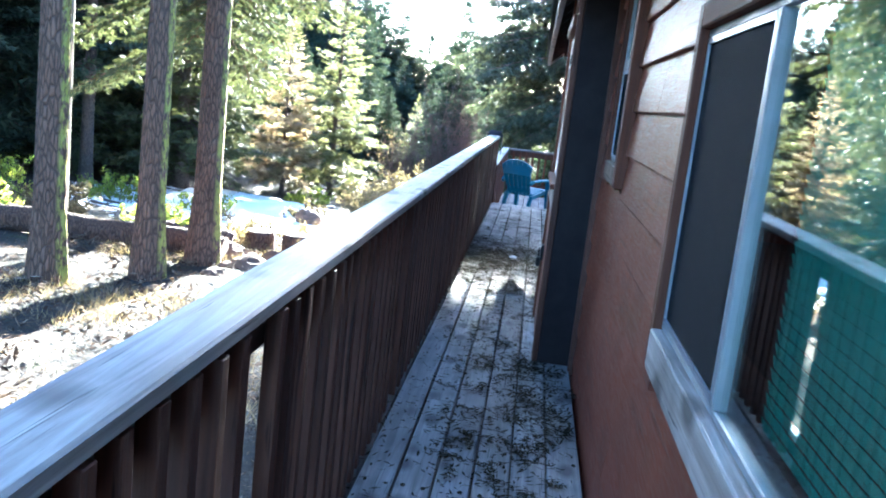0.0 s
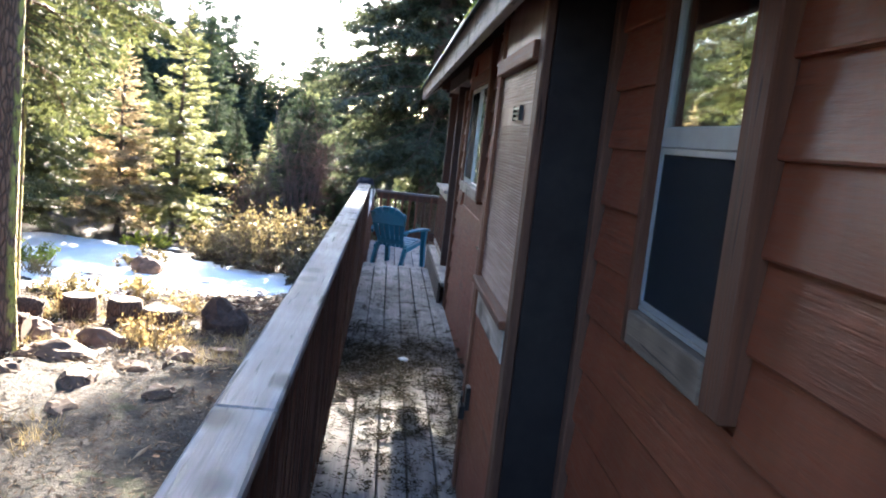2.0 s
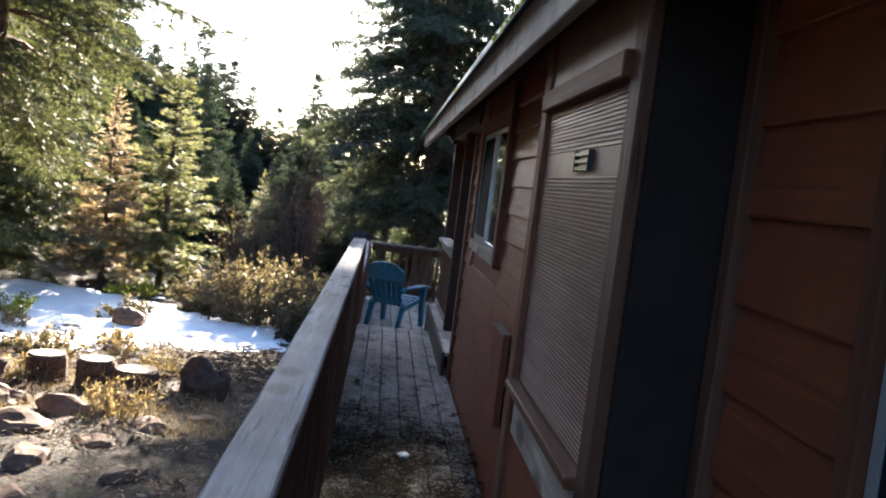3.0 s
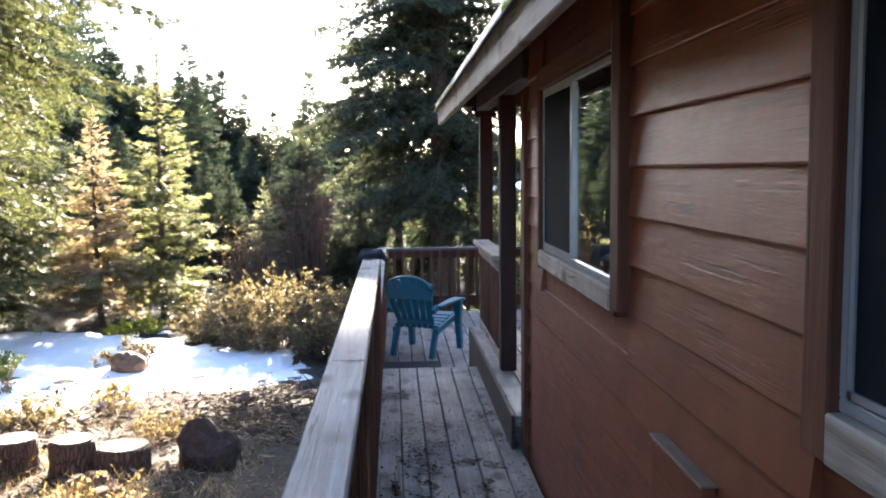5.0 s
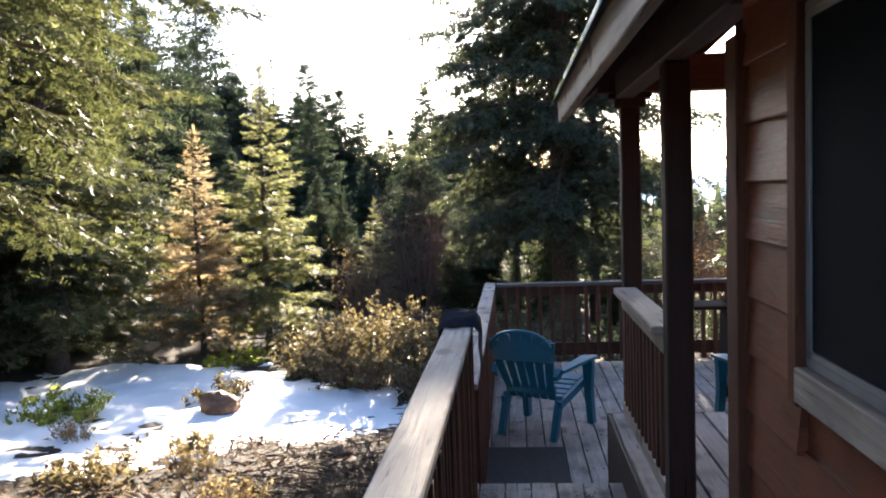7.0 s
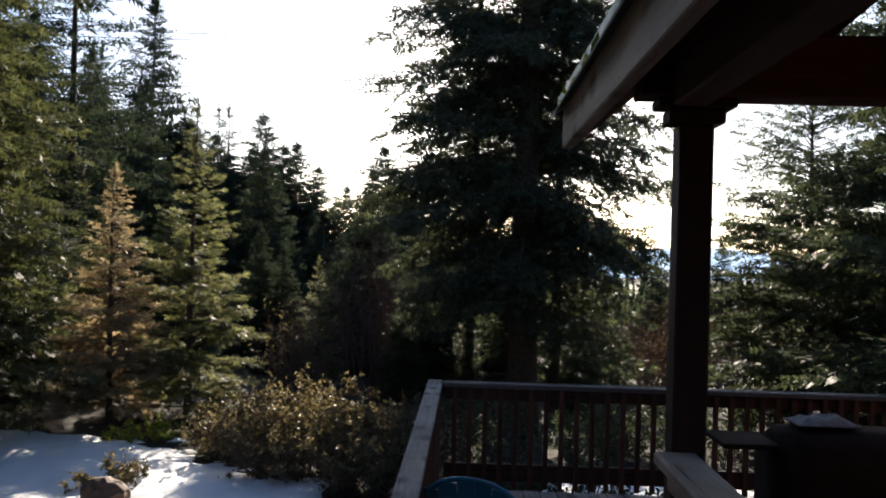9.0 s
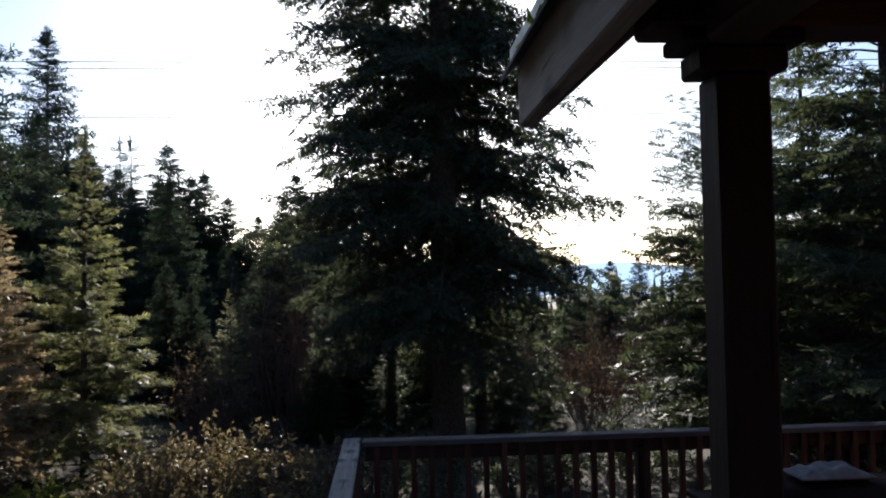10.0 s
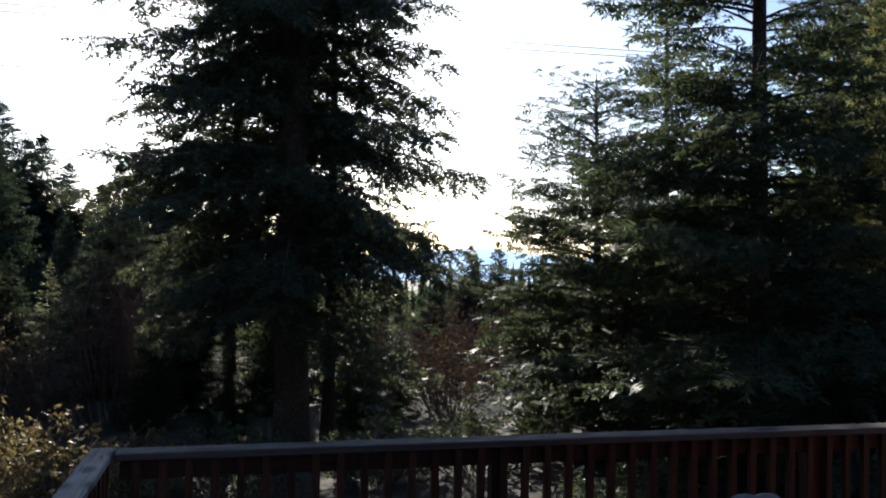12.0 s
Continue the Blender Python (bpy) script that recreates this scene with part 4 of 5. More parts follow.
# the browning young fir and the green one beside it
tree("young_fir_tree", "slender young fir with browning needles in the snow", 3, 6.3, 0.075, M_BROWNFIR, M_BARKD, on_ground(-8.95, 31.05),
     base=0.5, radius=1.6, shape=0.95, rise=0.12, droop=0.3, whorl=0.24, per=8, lat_gap=0.14, spray=0.17, spray_gap=0.14)
young = tree("young_fir_tree", "young green fir with a pointed sparse top", 4, 8.3, 0.1, M_YOUNG, M_BARKD, on_ground(-7.5, 32.6),
             base=0.4, radius=2.0, shape=0.95, rise=0.14, droop=0.34, whorl=0.3, per=7, lat_gap=0.17, spray=0.19, spray_gap=0.16)
# the tall old fir behind the deck, before the sun
tree("old_fir_tree", "tall old fir with a thick dark trunk and ragged boughs", 5, 27, 0.4, M_OLDFIR, M_BARKO, on_ground(1.15, 33.0),
     base=3.4, radius=4.25, rise=0.1, droop=0.66, whorl=0.4, per=6, lat_gap=0.23, spray=0.26, spray_gap=0.18, shape=0.36, thin=0.08, vary=0.52, inner=0.1, hang=1.1, lean=1.0, wide=0.42, skew=0.16)
tree("old_fir_tree", "tall slim fir close behind an old one", 16, 25, 0.13, M_OLDFIR, M_BARKO, on_ground(-0.2, 36.6),
     base=5.0, radius=2.9, rise=0.08, droop=0.55, whorl=0.42, per=6, lat_gap=0.27, spray=0.27, spray_gap=0.22, shape=0.6, thin=0.06, hang=0.9, lean=0.9, wide=0.42, inner=0.08)
tree("old_fir_tree", "slim dark fir beside a larger one", 6, 17, 0.16, M_DARKFIR, M_BARKD, on_ground(2.1, 34.6),
     base=1.5, radius=2.7, rise=0.08, droop=0.5, whorl=0.5, per=5, lat_gap=0.3, spray=0.26, spray_gap=0.24, thin=0.34, hang=0.9, lean=0.9, wide=0.42)
# firs to the other side of the deck's end
right_fir = tree("fir_tree", "tall dark fir with dense ragged boughs", 7, 17, 0.2, M_DARKFIR, M_BARKD, on_ground(8.3, 25.8),
                 base=0.9, radius=3.4, rise=0.12, droop=0.46, whorl=0.4, per=7, lat_gap=0.25, spray=0.28, spray_gap=0.22, shape=0.75, thin=0.08, vary=0.5, wide=0.45, inner=0.2, hang=0.8)
tree("fir_tree", "stout fir with a broken ragged top", 8, 10.5, 0.17, M_DARKFIR, M_BARKD, on_ground(7.9, 31.6),
     base=0.6, radius=2.8, rise=0.12, droop=0.34, whorl=0.3, per=8, lat_gap=0.26, spray=0.26, spray_gap=0.24, top_cut=0.16, shape=0.5)
# dense dark fir at the clearing's edge
edge_fir = tree("fir_tree", "dense green fir with boughs to the ground", 9, 17, 0.22, M_FIR, M_BARKD, on_ground(-11.6, 28.2),
                base=0.7, radius=3.3, rise=0.05, droop=0.4, whorl=0.36, per=6, lat_gap=0.26, spray=0.25, spray_gap=0.24, shape=0.62)
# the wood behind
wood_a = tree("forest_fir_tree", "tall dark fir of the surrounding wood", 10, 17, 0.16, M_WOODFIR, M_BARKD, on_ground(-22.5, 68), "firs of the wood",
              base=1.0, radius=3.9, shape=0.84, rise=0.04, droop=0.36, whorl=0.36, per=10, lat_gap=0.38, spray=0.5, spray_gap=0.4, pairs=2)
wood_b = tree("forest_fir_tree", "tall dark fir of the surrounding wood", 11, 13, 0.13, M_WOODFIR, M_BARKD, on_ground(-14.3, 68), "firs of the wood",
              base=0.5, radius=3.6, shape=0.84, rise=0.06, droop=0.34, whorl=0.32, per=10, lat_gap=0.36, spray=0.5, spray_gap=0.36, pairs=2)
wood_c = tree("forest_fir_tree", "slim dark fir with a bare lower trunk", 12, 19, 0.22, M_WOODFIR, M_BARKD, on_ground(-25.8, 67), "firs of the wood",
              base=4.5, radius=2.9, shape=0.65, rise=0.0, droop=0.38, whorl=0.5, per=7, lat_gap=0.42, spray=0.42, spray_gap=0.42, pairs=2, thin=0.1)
random.seed(21)
# skyline behind the clearing
for t, x, y, s in ((wood_c, -23.1, 61, 0.83), (wood_a, -19.9, 61, 1.1), (wood_b, -17.8, 62, 0.93), (wood_c, -15.0, 60.5, 0.67), (wood_c, -15.9, 61.5, 0.68), (wood_b, -13.0, 61, 0.97), (wood_b, -10.9, 61, 0.85),
                   (wood_b, -9.7, 62, 0.76), (wood_b, -7.6, 60, 0.66), (wood_b, -5.5, 61, 0.86), (wood_b, -3.4, 61, 0.72), (wood_a, -21.6, 63, 0.8), (wood_a, -29, 64, 1.1), (wood_c, -32, 60, 1.0), (wood_a, -26, 66, 1.0),
                   (wood_b, -12.0, 58, 0.66), (wood_b, -14.2, 58, 0.74), (wood_b, -16.5, 57, 0.72), (wood_b, -19.0, 57, 0.8), (wood_b, -9.0, 57, 0.5), (wood_b, -6.6, 57, 0.5), (wood_b, -4.4, 57, 0.52), (wood_b, -2.0, 59, 0.6), (wood_b, -0.2, 60, 0.55),
                   (wood_b, -13.0, 52, 0.48), (wood_b, -10.5, 52, 0.42), (wood_b, -15.5, 52, 0.55), (young, -17.5, 48, 0.85), (wood_b, -9.0, 46, 0.4), (wood_b, -12.2, 44, 0.46), (wood_b, -6.2, 50, 0.42), (wood_b, -7.6, 44, 0.34),
                   (wood_b, -4.3, 45, 0.57), (wood_b, -2.6, 50, 0.4), (wood_b, -0.5, 53, 0.4), (wood_b, 1.6, 56, 0.42), (wood_b, -10.4, 40.5, 0.36), (young, -12.6, 39.0, 0.6), (young, -5.6, 40.5, 0.5), (wood_b, 0.4, 62, 0.5),
                   (wood_b, -12.1, 63, 0.86), (wood_b, -14.1, 63, 0.84), (wood_b, -16.8, 64, 0.9), (wood_b, -18.8, 64, 0.98), (wood_a, -24.4, 63, 0.85), (wood_b, -8.7, 63, 0.62), (wood_b, -6.4, 63, 0.66),
                   (wood_b, -4.5, 63, 0.72), (wood_b, -11.4, 55, 0.6), (wood_b, -13.2, 55, 0.62), (wood_b, -8.0, 53, 0.45), (wood_b, -5.4, 54, 0.46)):
    k = 1.5 if y >= 52 else 1.0
    plant(t, x * k, 6 + (y - 6) * k, s * (1.58 if k > 1 else 1.12), None, 1.14 if k > 1 else 1.0)
# close wood to the west
for t, x, y, s in ((edge_fir, -14.8, 26.5, 0.95), (edge_fir, -13.6, 32.5, 1.1), (wood_c, -12.5, 23.8, 0.8), (wood_c, -15.4, 20.5, 1.0), (wood_a, -17.5, 24.0, 1.1), (wood_c, -13.2, 17.6, 0.9),
                   (wood_a, -18.6, 16.5, 1.1), (wood_c, -16.2, 13.2, 1.05), (wood_a, -20.5, 20.0, 1.2), (wood_c, -21.5, 25.5, 1.1), (wood_a, -19.5, 30.5, 1.2), (wood_a, -17.0, 36.5, 1.15),
                   (wood_c, -14.5, 40.5, 0.95), (wood_a, -21.0, 42.0, 1.1), (wood_a, -24.5, 33.5, 1.2), (wood_c, -26.0, 16.0, 1.2), (wood_a, -25.0, 9.0, 1.1), (wood_a, -29.0, 24.0, 1.3), (wood_c, -19.0, 5.0, 1.0),
                   (wood_a, -27.0, 50.0, 1.2), (wood_a, -33.0, 40.0, 1.3), (young, -13.0, 35.5, 0.75), (young, -15.5, 33.0, 0.6), (wood_a, -14.5, 2.0, 1.0), (wood_a, -16.0, -6.0, 1.0), (wood_a, -12.0, -12.0, 1.0), (wood_c, -23.0, -3.0, 1.1)):
    plant(t, x, y, s)
# thicket under the old fir and out towards the valley
for t, x, y, s in ((right_fir, -2.4, 37.5, 0.25), (right_fir, -0.4, 35.2, 0.2), (right_fir, 2.9, 36.5, 0.25), (right_fir, 4.6, 38.2, 0.21), (wood_b, -1.4, 41.0, 0.48), (wood_b, 3.4, 42.5, 0.42), (wood_b, 1.0, 40.0, 0.42),
                   (wood_b, 10.0, 58.0, 0.42), (wood_b, 13.5, 64.0, 0.55), (wood_b, 17.0, 70.0, 0.62), (wood_b, 15.4, 70.0, 0.5), (wood_b, 8.6, 62.0, 0.4), (wood_b, 20.0, 66.0, 0.7), (wood_b, 24.0, 60.0, 0.8),
                   (right_fir, 13.4, 30.5, 0.8), (right_fir, 14.8, 25.4, 0.8), (young, 11.6, 26.5, 1.25), (right_fir, 10.9, 34.0, 0.75), (wood_a, 16.0, 31.0, 1.0), (wood_a, 18.5, 26.0, 1.1), (wood_b, 14.5, 37.0, 0.8), (wood_a, 21.0, 36.0, 1.1),
                   (wood_b, 5.6, 52.0, 0.3), (wood_b, 7.3, 55.0, 0.34), (wood_b, 18.0, 44.0, 0.8), (wood_a, 19.0, 18.0, 1.0), (wood_a, 23.0, 24.0, 1.2)):
    plant(t, x, y, s)
# far tree line in the valley, too small to count
tris = []
rng = np.random.default_rng(5)
for i in range(1500):
    y = rng.uniform(130, 620)
    x = rng.uniform(-0.75, 0.85) * y
    z, h = ground_z(x, y) - 1, rng.uniform(6, 12) * (1 + y / 900)
    for k in range(5):
        w = h * 0.16 * (1 - k / 6)
        a = rng.uniform(0, 3.14)
        d = np.array([math.cos(a) * w, math.sin(a) * w, 0])
        c = np.array([x, y, z + h * (0.1 + 0.17 * k)])
        tris += [[c - d, c + d, c + [0, 0, h * 0.36]], [c - d[[1, 0, 2]] * [1, -1, 1], c + d[[1, 0, 2]] * [1, -1, 1], c + [0, 0, h * 0.34]]]
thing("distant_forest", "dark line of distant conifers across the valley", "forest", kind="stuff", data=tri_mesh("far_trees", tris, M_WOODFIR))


# three trunks near the walkway, their boughs hanging far above the path
def near_tree(x, y, r, h, base, seed, label, radius=4.2, fine=False):
    if fine:
        crown, limbs = conifer(seed, h, base, radius, 0.02, 0.55, 0.36, 6, 0.15, 0.13, 0.1, r, shape=0.4, thin=0.32, hang=0.9, inner=0.25, pairs=4, wide=0.4)
    else:
        crown, limbs = conifer(seed, h, base, radius, 0.02, 0.6, 0.5, 6, 0.24, 0.24, 0.22, r, shape=0.45, thin=0.15)
    z = ground_z(x, y)
    t = thing("fir_tree", label, "tree", "firs beside the deck", at=(x, y, z - 0.05))
    part("trunk", trunk_mesh(h, r, M_BARK, 22, 1.5), None, t, "furrowed brown bark with yellow lichen")
    part("branchwork", tri_mesh("branchwork", limbs, M_BARK), None, t)
    part("crown", tri_mesh("crown", crown, M_FIR), None, t)


near_tree(-5.4, 9.75, 0.17, 19, 7.5, 31, "tall fir with furrowed bark beside a fallen log")
near_tree(-4.65, 10.75, 0.165, 20, 7.5, 32, "tall fir with lichen-edged bark above bare litter")
near_tree(-4.45, 12.0, 0.18, 21, 7.8, 33, "tall dark-barked fir among brown rocks")
near_tree(-5.9, 15.9, 0.14, 10.8, 3.9, 34, "fir with long green boughs hanging over the slope", 3.6, True)
pole = thing("utility_pole", "grey weathered wooden utility pole with yellow tag", "pole", at=on_ground(-8.8, 16.0))
part("shaft", tube(B(), [(0, 0, -0.4), (0, 0, 9.5)], [0.105, 0.085], 14), M_POLE, pole, smooth=True)
part("tag", box(B(), -0.06, 0.06, -0.112, -0.102, 0.55, 0.75, 0.003), M_YELLOW, pole, "small yellow tag")
for z0, z1, y in ((11.6, 11.4, 50), (11.35, 11.2, 50.3), (9.0, 9.15, 50), (5.3, 6.6, 50)):
    pts = [(-60 + 4 * i, y, z0 + (z1 - z0) * i / 32 + 0.9 * ((i - 16) / 16) ** 2 - 0.15) for i in range(33)]
    w = thing("power_line", "thin black overhead power line", "cable", "power lines")
    part("cable", tube(B(), pts, 0.02, 5), M_WIRE, w)
pts = [(-30 + 2 * i, 16 + 0.06 * i, 5.2 + 0.35 * ((i - 11) / 11) ** 2) for i in range(12)]
w = thing("power_line", "thin black overhead power line", "cable", "power lines")
part("cable", tube(B(), pts, 0.01, 5), M_WIRE, w)


# ---- bushes and ground cover ----
def bush(name, label, at, seed, r, h, leaves, leaf, mat, stems_n=40, flat=0.6, twigm=M_TWIG, fork=7):
    """A shrub: stems forking outward from the root, with leaves or bare twigs."""
    rng = np.random.default_rng(seed)
    st, tw = [], []
    ends = []
    for i in range(stems_n):
        az, rr = rng.uniform(0, 6.283), r * math.sqrt(rng.uniform(0.02, 1))
        top = np.array([math.cos(az) * rr, math.sin(az) * rr, h * rng.uniform(0.6, 1.05) * (1 - flat * (rr / r) ** 2)])
        root = np.array([math.cos(az) * rr * 0.35, math.sin(az) * rr * 0.35, -0.1])
        mid = root + (top - root) * 0.55 + rng.normal(0, 0.06 * h, 3)
        st += [(root, mid, 0.012 * h ** 0.5, 0.008 * h ** 0.5), (mid, top, 0.008 * h ** 0.5, 0.003)]
        for j in range(fork):
            s = rng.uniform(0.25, 1)
            p = root + (mid - root) * (s / 0.55) if s < 0.55 else mid + (top - mid) * ((s - 0.55) / 0.45)
            d = rng.normal(0, 1, 3) * [1, 1, 0.5] + [0, 0, 0.6]
            q = p + d / np.linalg.norm(d) * h * rng.uniform(0.1, 0.28)
            st.append((p, q, 0.004 * h ** 0.5, 0.0015))
            ends.append((p, q))
            for jj in range(2):
                p2 = p + (q - p) * rng.uniform(0.3, 0.9)
                q2 = p2 + rng.normal(0, 1, 3) * h * 0.06 + [0, 0, h * 0.05]
                st.append((p2, q2, 0.003, 0.001))
                ends.append((p2, q2))
    t = thing(name, label, "bush", at=at)
    a, b, ra, rb = (np.array(v) for v in zip(*st))
    if leaves:
        part("branchwork", tri_mesh("branchwork", stems(a, b, ra, rb), twigm), None, t)
    else:
        thick = ra > 0.0065 * h ** 0.5
        part("stemwork", tri_mesh("stemwork", stems(a[thick], b[thick], ra[thick], rb[thick]), twigm), None, t)
        part("branchwork", tri_mesh("branchwork", stems(a[~thick], b[~thick], ra[~thick], rb[~thick]), twigm), None, t)
    if leaves:
        k = rng.integers(0, len(ends), leaves)
        P, Q = np.array([e[0] for e in ends])[k], np.array([e[1] for e in ends])[k]
        c = P + (Q - P) * rng.uniform(0.2, 1.15, (leaves, 1)) + rng.normal(0, leaf * 0.5, (leaves, 3))
        u, v = rng.normal(0, 1, (leaves, 3)), rng.normal(0, 1, (leaves, 3))
        u /= np.linalg.norm(u, axis=1, keepdims=True)
        v = np.cross(u, v)
        v /= np.linalg.norm(v, axis=1, keepdims=True)
        L = leaf * rng.uniform(0.6, 1.3, (leaves, 1))
        lv = np.concatenate([np.stack([c - u * L, c + v * L * 0.42, c + u * L], 1), np.stack([c - u * L, c + u * L, c - v * L * 0.42], 1)])
        part("foliage", tri_mesh("foliage", lv, mat), None, t)
    return t


bush("bush", "olive-brown leafy bush at the snow's edge", on_ground(-3.4, 26.6), 41, 1.7, 2.0, 14000, 0.05, M_BUSH, 90)
bush("bush", "olive-brown leafy bush behind the railing", on_ground(-1.6, 25.6), 42, 1.6, 1.75, 12000, 0.05, M_BUSH, 80)
bush("bush", "low golden-brown bush beside the snow", on_ground(-5.0, 28.4), 43, 1.2, 1.3, 6000, 0.05, M_BUSH, 50)
bush("bare_bush", "leafless reddish twiggy bush", on_ground(-3.6, 38.5), 44, 2.0, 5.6, 0, 0, M_TWIG, 46, 0.3, fork=14)
bush("bare_bush", "leafless reddish twiggy bush", on_ground(-5.4, 36.6), 45, 1.4, 3.4, 1200, 0.05, M_BUSH, 40, 0.4, fork=12)
for i, (x, y, r, h) in enumerate(((4.6, 45.0, 2.4, 3.2), (7.0, 43.0, 2.4, 3.4), (9.5, 46.0, 2.6, 3.2), (6.0, 38.5, 1.8, 2.3), (11.8, 50.0, 3.0, 3.4), (3.4, 50.0, 2.4, 3.0))):
    bush("bare_bush", "leafless reddish-brown brush on the slope", on_ground(x, y), 50 + i, r, h, 1800, 0.06, M_BRUSH, 44, 0.4, fork=12)
for i, (x, y, r, h, n) in enumerate(((-9.8, 17.6, 1.2, 0.8, 2600), (-11.6, 18.4, 1.5, 1.1, 3000), (-7.9, 18.2, 0.9, 0.6, 1800), (-6.0, 18.9, 0.7, 0.55, 1300), (-10.9, 22.4, 1.2, 0.9, 2400), (-8.9, 23.3, 1.0, 0.8, 2000),
                                     (-6.35, 25.0, 0.75, 0.6, 1500), (-12.6, 15.2, 1.4, 1.3, 2600), (-9.4, 14.4, 0.8, 0.7, 1500), (-5.4, 21.0, 0.5, 0.35, 700), (-7.5, 29.5, 0.9, 0.6, 1500), (0.9, 21.5, 0.9, 0.7, 1200))):
    bush("shrub", "low yellow-green broadleaf shrub in the snow" if i != 3 else "low yellow-green shrub beside a rock", on_ground(x, y), 60 + i, r, h, n, 0.05, M_SHRUB if i % 3 else M_BUSH, 26)
for i, (x, y, r, h) in enumerate(((0.6, 21.0, 1.2, 1.1), (2.6, 21.8, 1.3, 1.2), (4.6, 21.2, 1.3, 1.2), (6.4, 21.8, 1.2, 1.2), (1.4, 24.0, 1.3, 1.3), (5.8, 24.8, 1.4, 1.4), (-0.2, 28.0, 1.6, 1.7), (2.6, 29.5, 1.5, 1.5), (4.8, 30.0, 1.6, 1.6))):
    bush("bush", "dark leafy bush on the slope below the deck", on_ground(x, y), 100 + i, r, h, 2600, 0.055, M_DARKFIR, 36)
for i, (x, y) in enumerate(((-7.7, 21.6), (-4.9, 19.7), (-8.6, 19.6), (-3.6, 17.4), (-4.9, 15.4), (-6.4, 14.4), (-3.0, 12.9))):
    bush("dry_grass_tuft", "tuft of dead brown stalks", on_ground(x, y), 80 + i, 0.45, 0.5, 500, 0.03, M_GRASS, 40, 0.3, M_GRASS, 4)


def rock(name, label, at, size, seed, mat=M_ROCK, cat="rock"):
    bm = B()
    bmesh.ops.create_icosphere(bm, subdivisions=3, radius=1)
    for v in bm.verts:
        n = noise.noise(v.co * 1.3 + Vector((seed * 7.3, 0, 0))) * 0.45 + noise.noise(v.co * 3.7 + Vector((0, seed * 3.1, 0))) * 0.16
        q = Vector((round(v.co.x * 2.2) / 2.2, round(v.co.y * 2.2) / 2.2, round(v.co.z * 2.2) / 2.2))
        v.co = v.co * (1 + n) * 0.75 + q * 0.25
        v.co = Vector((v.co.x * size[0], v.co.y * size[1], v.co.z * size[2]))
    return thing(name, label, cat, at=at, turn=seed * 53, data=mesh_of(bm, "rock", mat, False))


random.seed(8)
for i, (x, y, s) in enumerate(((-3.75, 12.0, 0.42), (-3.2, 11.0, 0.3), (-3.5, 12.9, 0.36), (-4.4, 13.1, 0.4), (-2.9, 11.8, 0.26), (-3.95, 11.2, 0.24), (-2.6, 12.6, 0.28), (-3.1, 13.7, 0.3), (-4.9, 13.6, 0.34),
                               (-5.6, 13.2, 0.4), (-2.3, 10.8, 0.2), (-3.0, 10.1, 0.22), (-2.2, 13.6, 0.25), (-3.6, 14.6, 0.3), (-4.3, 10.2, 0.2))):
    p = on_ground(x, y)
    rock("rock", "brown weathered rock half sunk in leaf litter", (p[0], p[1], p[2] + s * 0.04), (s * random.uniform(0.8, 1.15), s * random.uniform(0.6, 0.95), s * random.uniform(0.4, 0.75)), i + 1)
p = on_ground(-6.05, 24.0)
rock("rock", "brown rounded rock standing out of the snow", (p[0], p[1], p[2] + 0.14), (0.42, 0.34, 0.32), 33)
p = on_ground(-3.1, 20.9)
rock("rock", "brown rock at the snow's edge", (p[0], p[1], p[2] + 0.05), (0.3, 0.25, 0.16), 35)


def log(name, label, a, b, r, mat=M_LOG):
    a, b = Vector(a), Vector(b)
    t = thing(name, label, "log")
    n = 9
    pts = [a + (b - a) * i / (n - 1) + Vector((0, 0, 0.03 * math.sin(i * 2.1))) for i in range(n)]
    part("bark", tube(B(), pts, [r * random.uniform(0.9, 1.08) for _ in pts], 16, 0.06), mat, t, smooth=True)
    d = (b - a).normalized()
    for e, s in ((a, -1), (b, 1)):
        part("sawn_end", tube(B(), [e + d * s * 0.002, e + d * s * 0.012], r * 0.9, 16, 0.02), M_CUT, t, "pale sawn end")


def log_on(x0, y0, x1, y1, r, label, name="fallen_log"):
    log(name, label, (x0, y0, ground_z(x0, y0) + r * 0.75), (x1, y1, ground_z(x1, y1) + r * 0.75), r)


log_on(-9.8, 12.4, -4.4, 12.75, 0.2, "fallen brown log lying beside the tree trunks")


def sawn_round(x, y, r, h, label, turn=0.0):
    """A short length of trunk stood on end: bark, pale sawn top with a split."""
    z = ground_z(x, y)
    t = thing("sawn_log_round", label, "log", "sawn log rounds", at=(x, y, z - 0.06))
    lean = Vector((0.05 * math.sin(turn), 0.05 * math.cos(turn), 0))
    pts = [lean * k * h + Vector((0, 0, k * h)) for k in (0, 0.12, 0.4, 0.7, 0.96, 1.0)]
    part("bark", tube(B(), pts, [r * 1.1, r * 1.04, r, r * 0.97, r * 0.99, r * 0.93], 20, 0.07), M_LOG, t, smooth=True)
    top = pts[-1]
    part("sawn_top", tube(B(), [top, top + Vector((0, 0, 0.012))], r * 0.86, 20, 0.04), M_CUT, t, "pale sawn top")


sawn_round(-3.45, 15.25, 0.3, 0.42, "short reddish log round stood on end in litter", 0.4)
sawn_round(-4.02, 15.3, 0.25, 0.5, "short bark-covered log round stood on end", 2.0)
sawn_round(-4.75, 15.6, 0.27, 0.46, "short log round leaning in dry grass", 4.0)
log_on(-6.3, 14.8, -5.1, 15.0, 0.22, "short sawn log lying in the litter")
p = on_ground(-2.62, 15.7)
rock("tree_stump", "blackened rotten tree stump in the litter", (p[0], p[1], p[2] + 0.14), (0.36, 0.33, 0.46), 3, M_STUMP, "stump")

# loose litter over the near slope
rng = np.random.default_rng(12)
tris = []


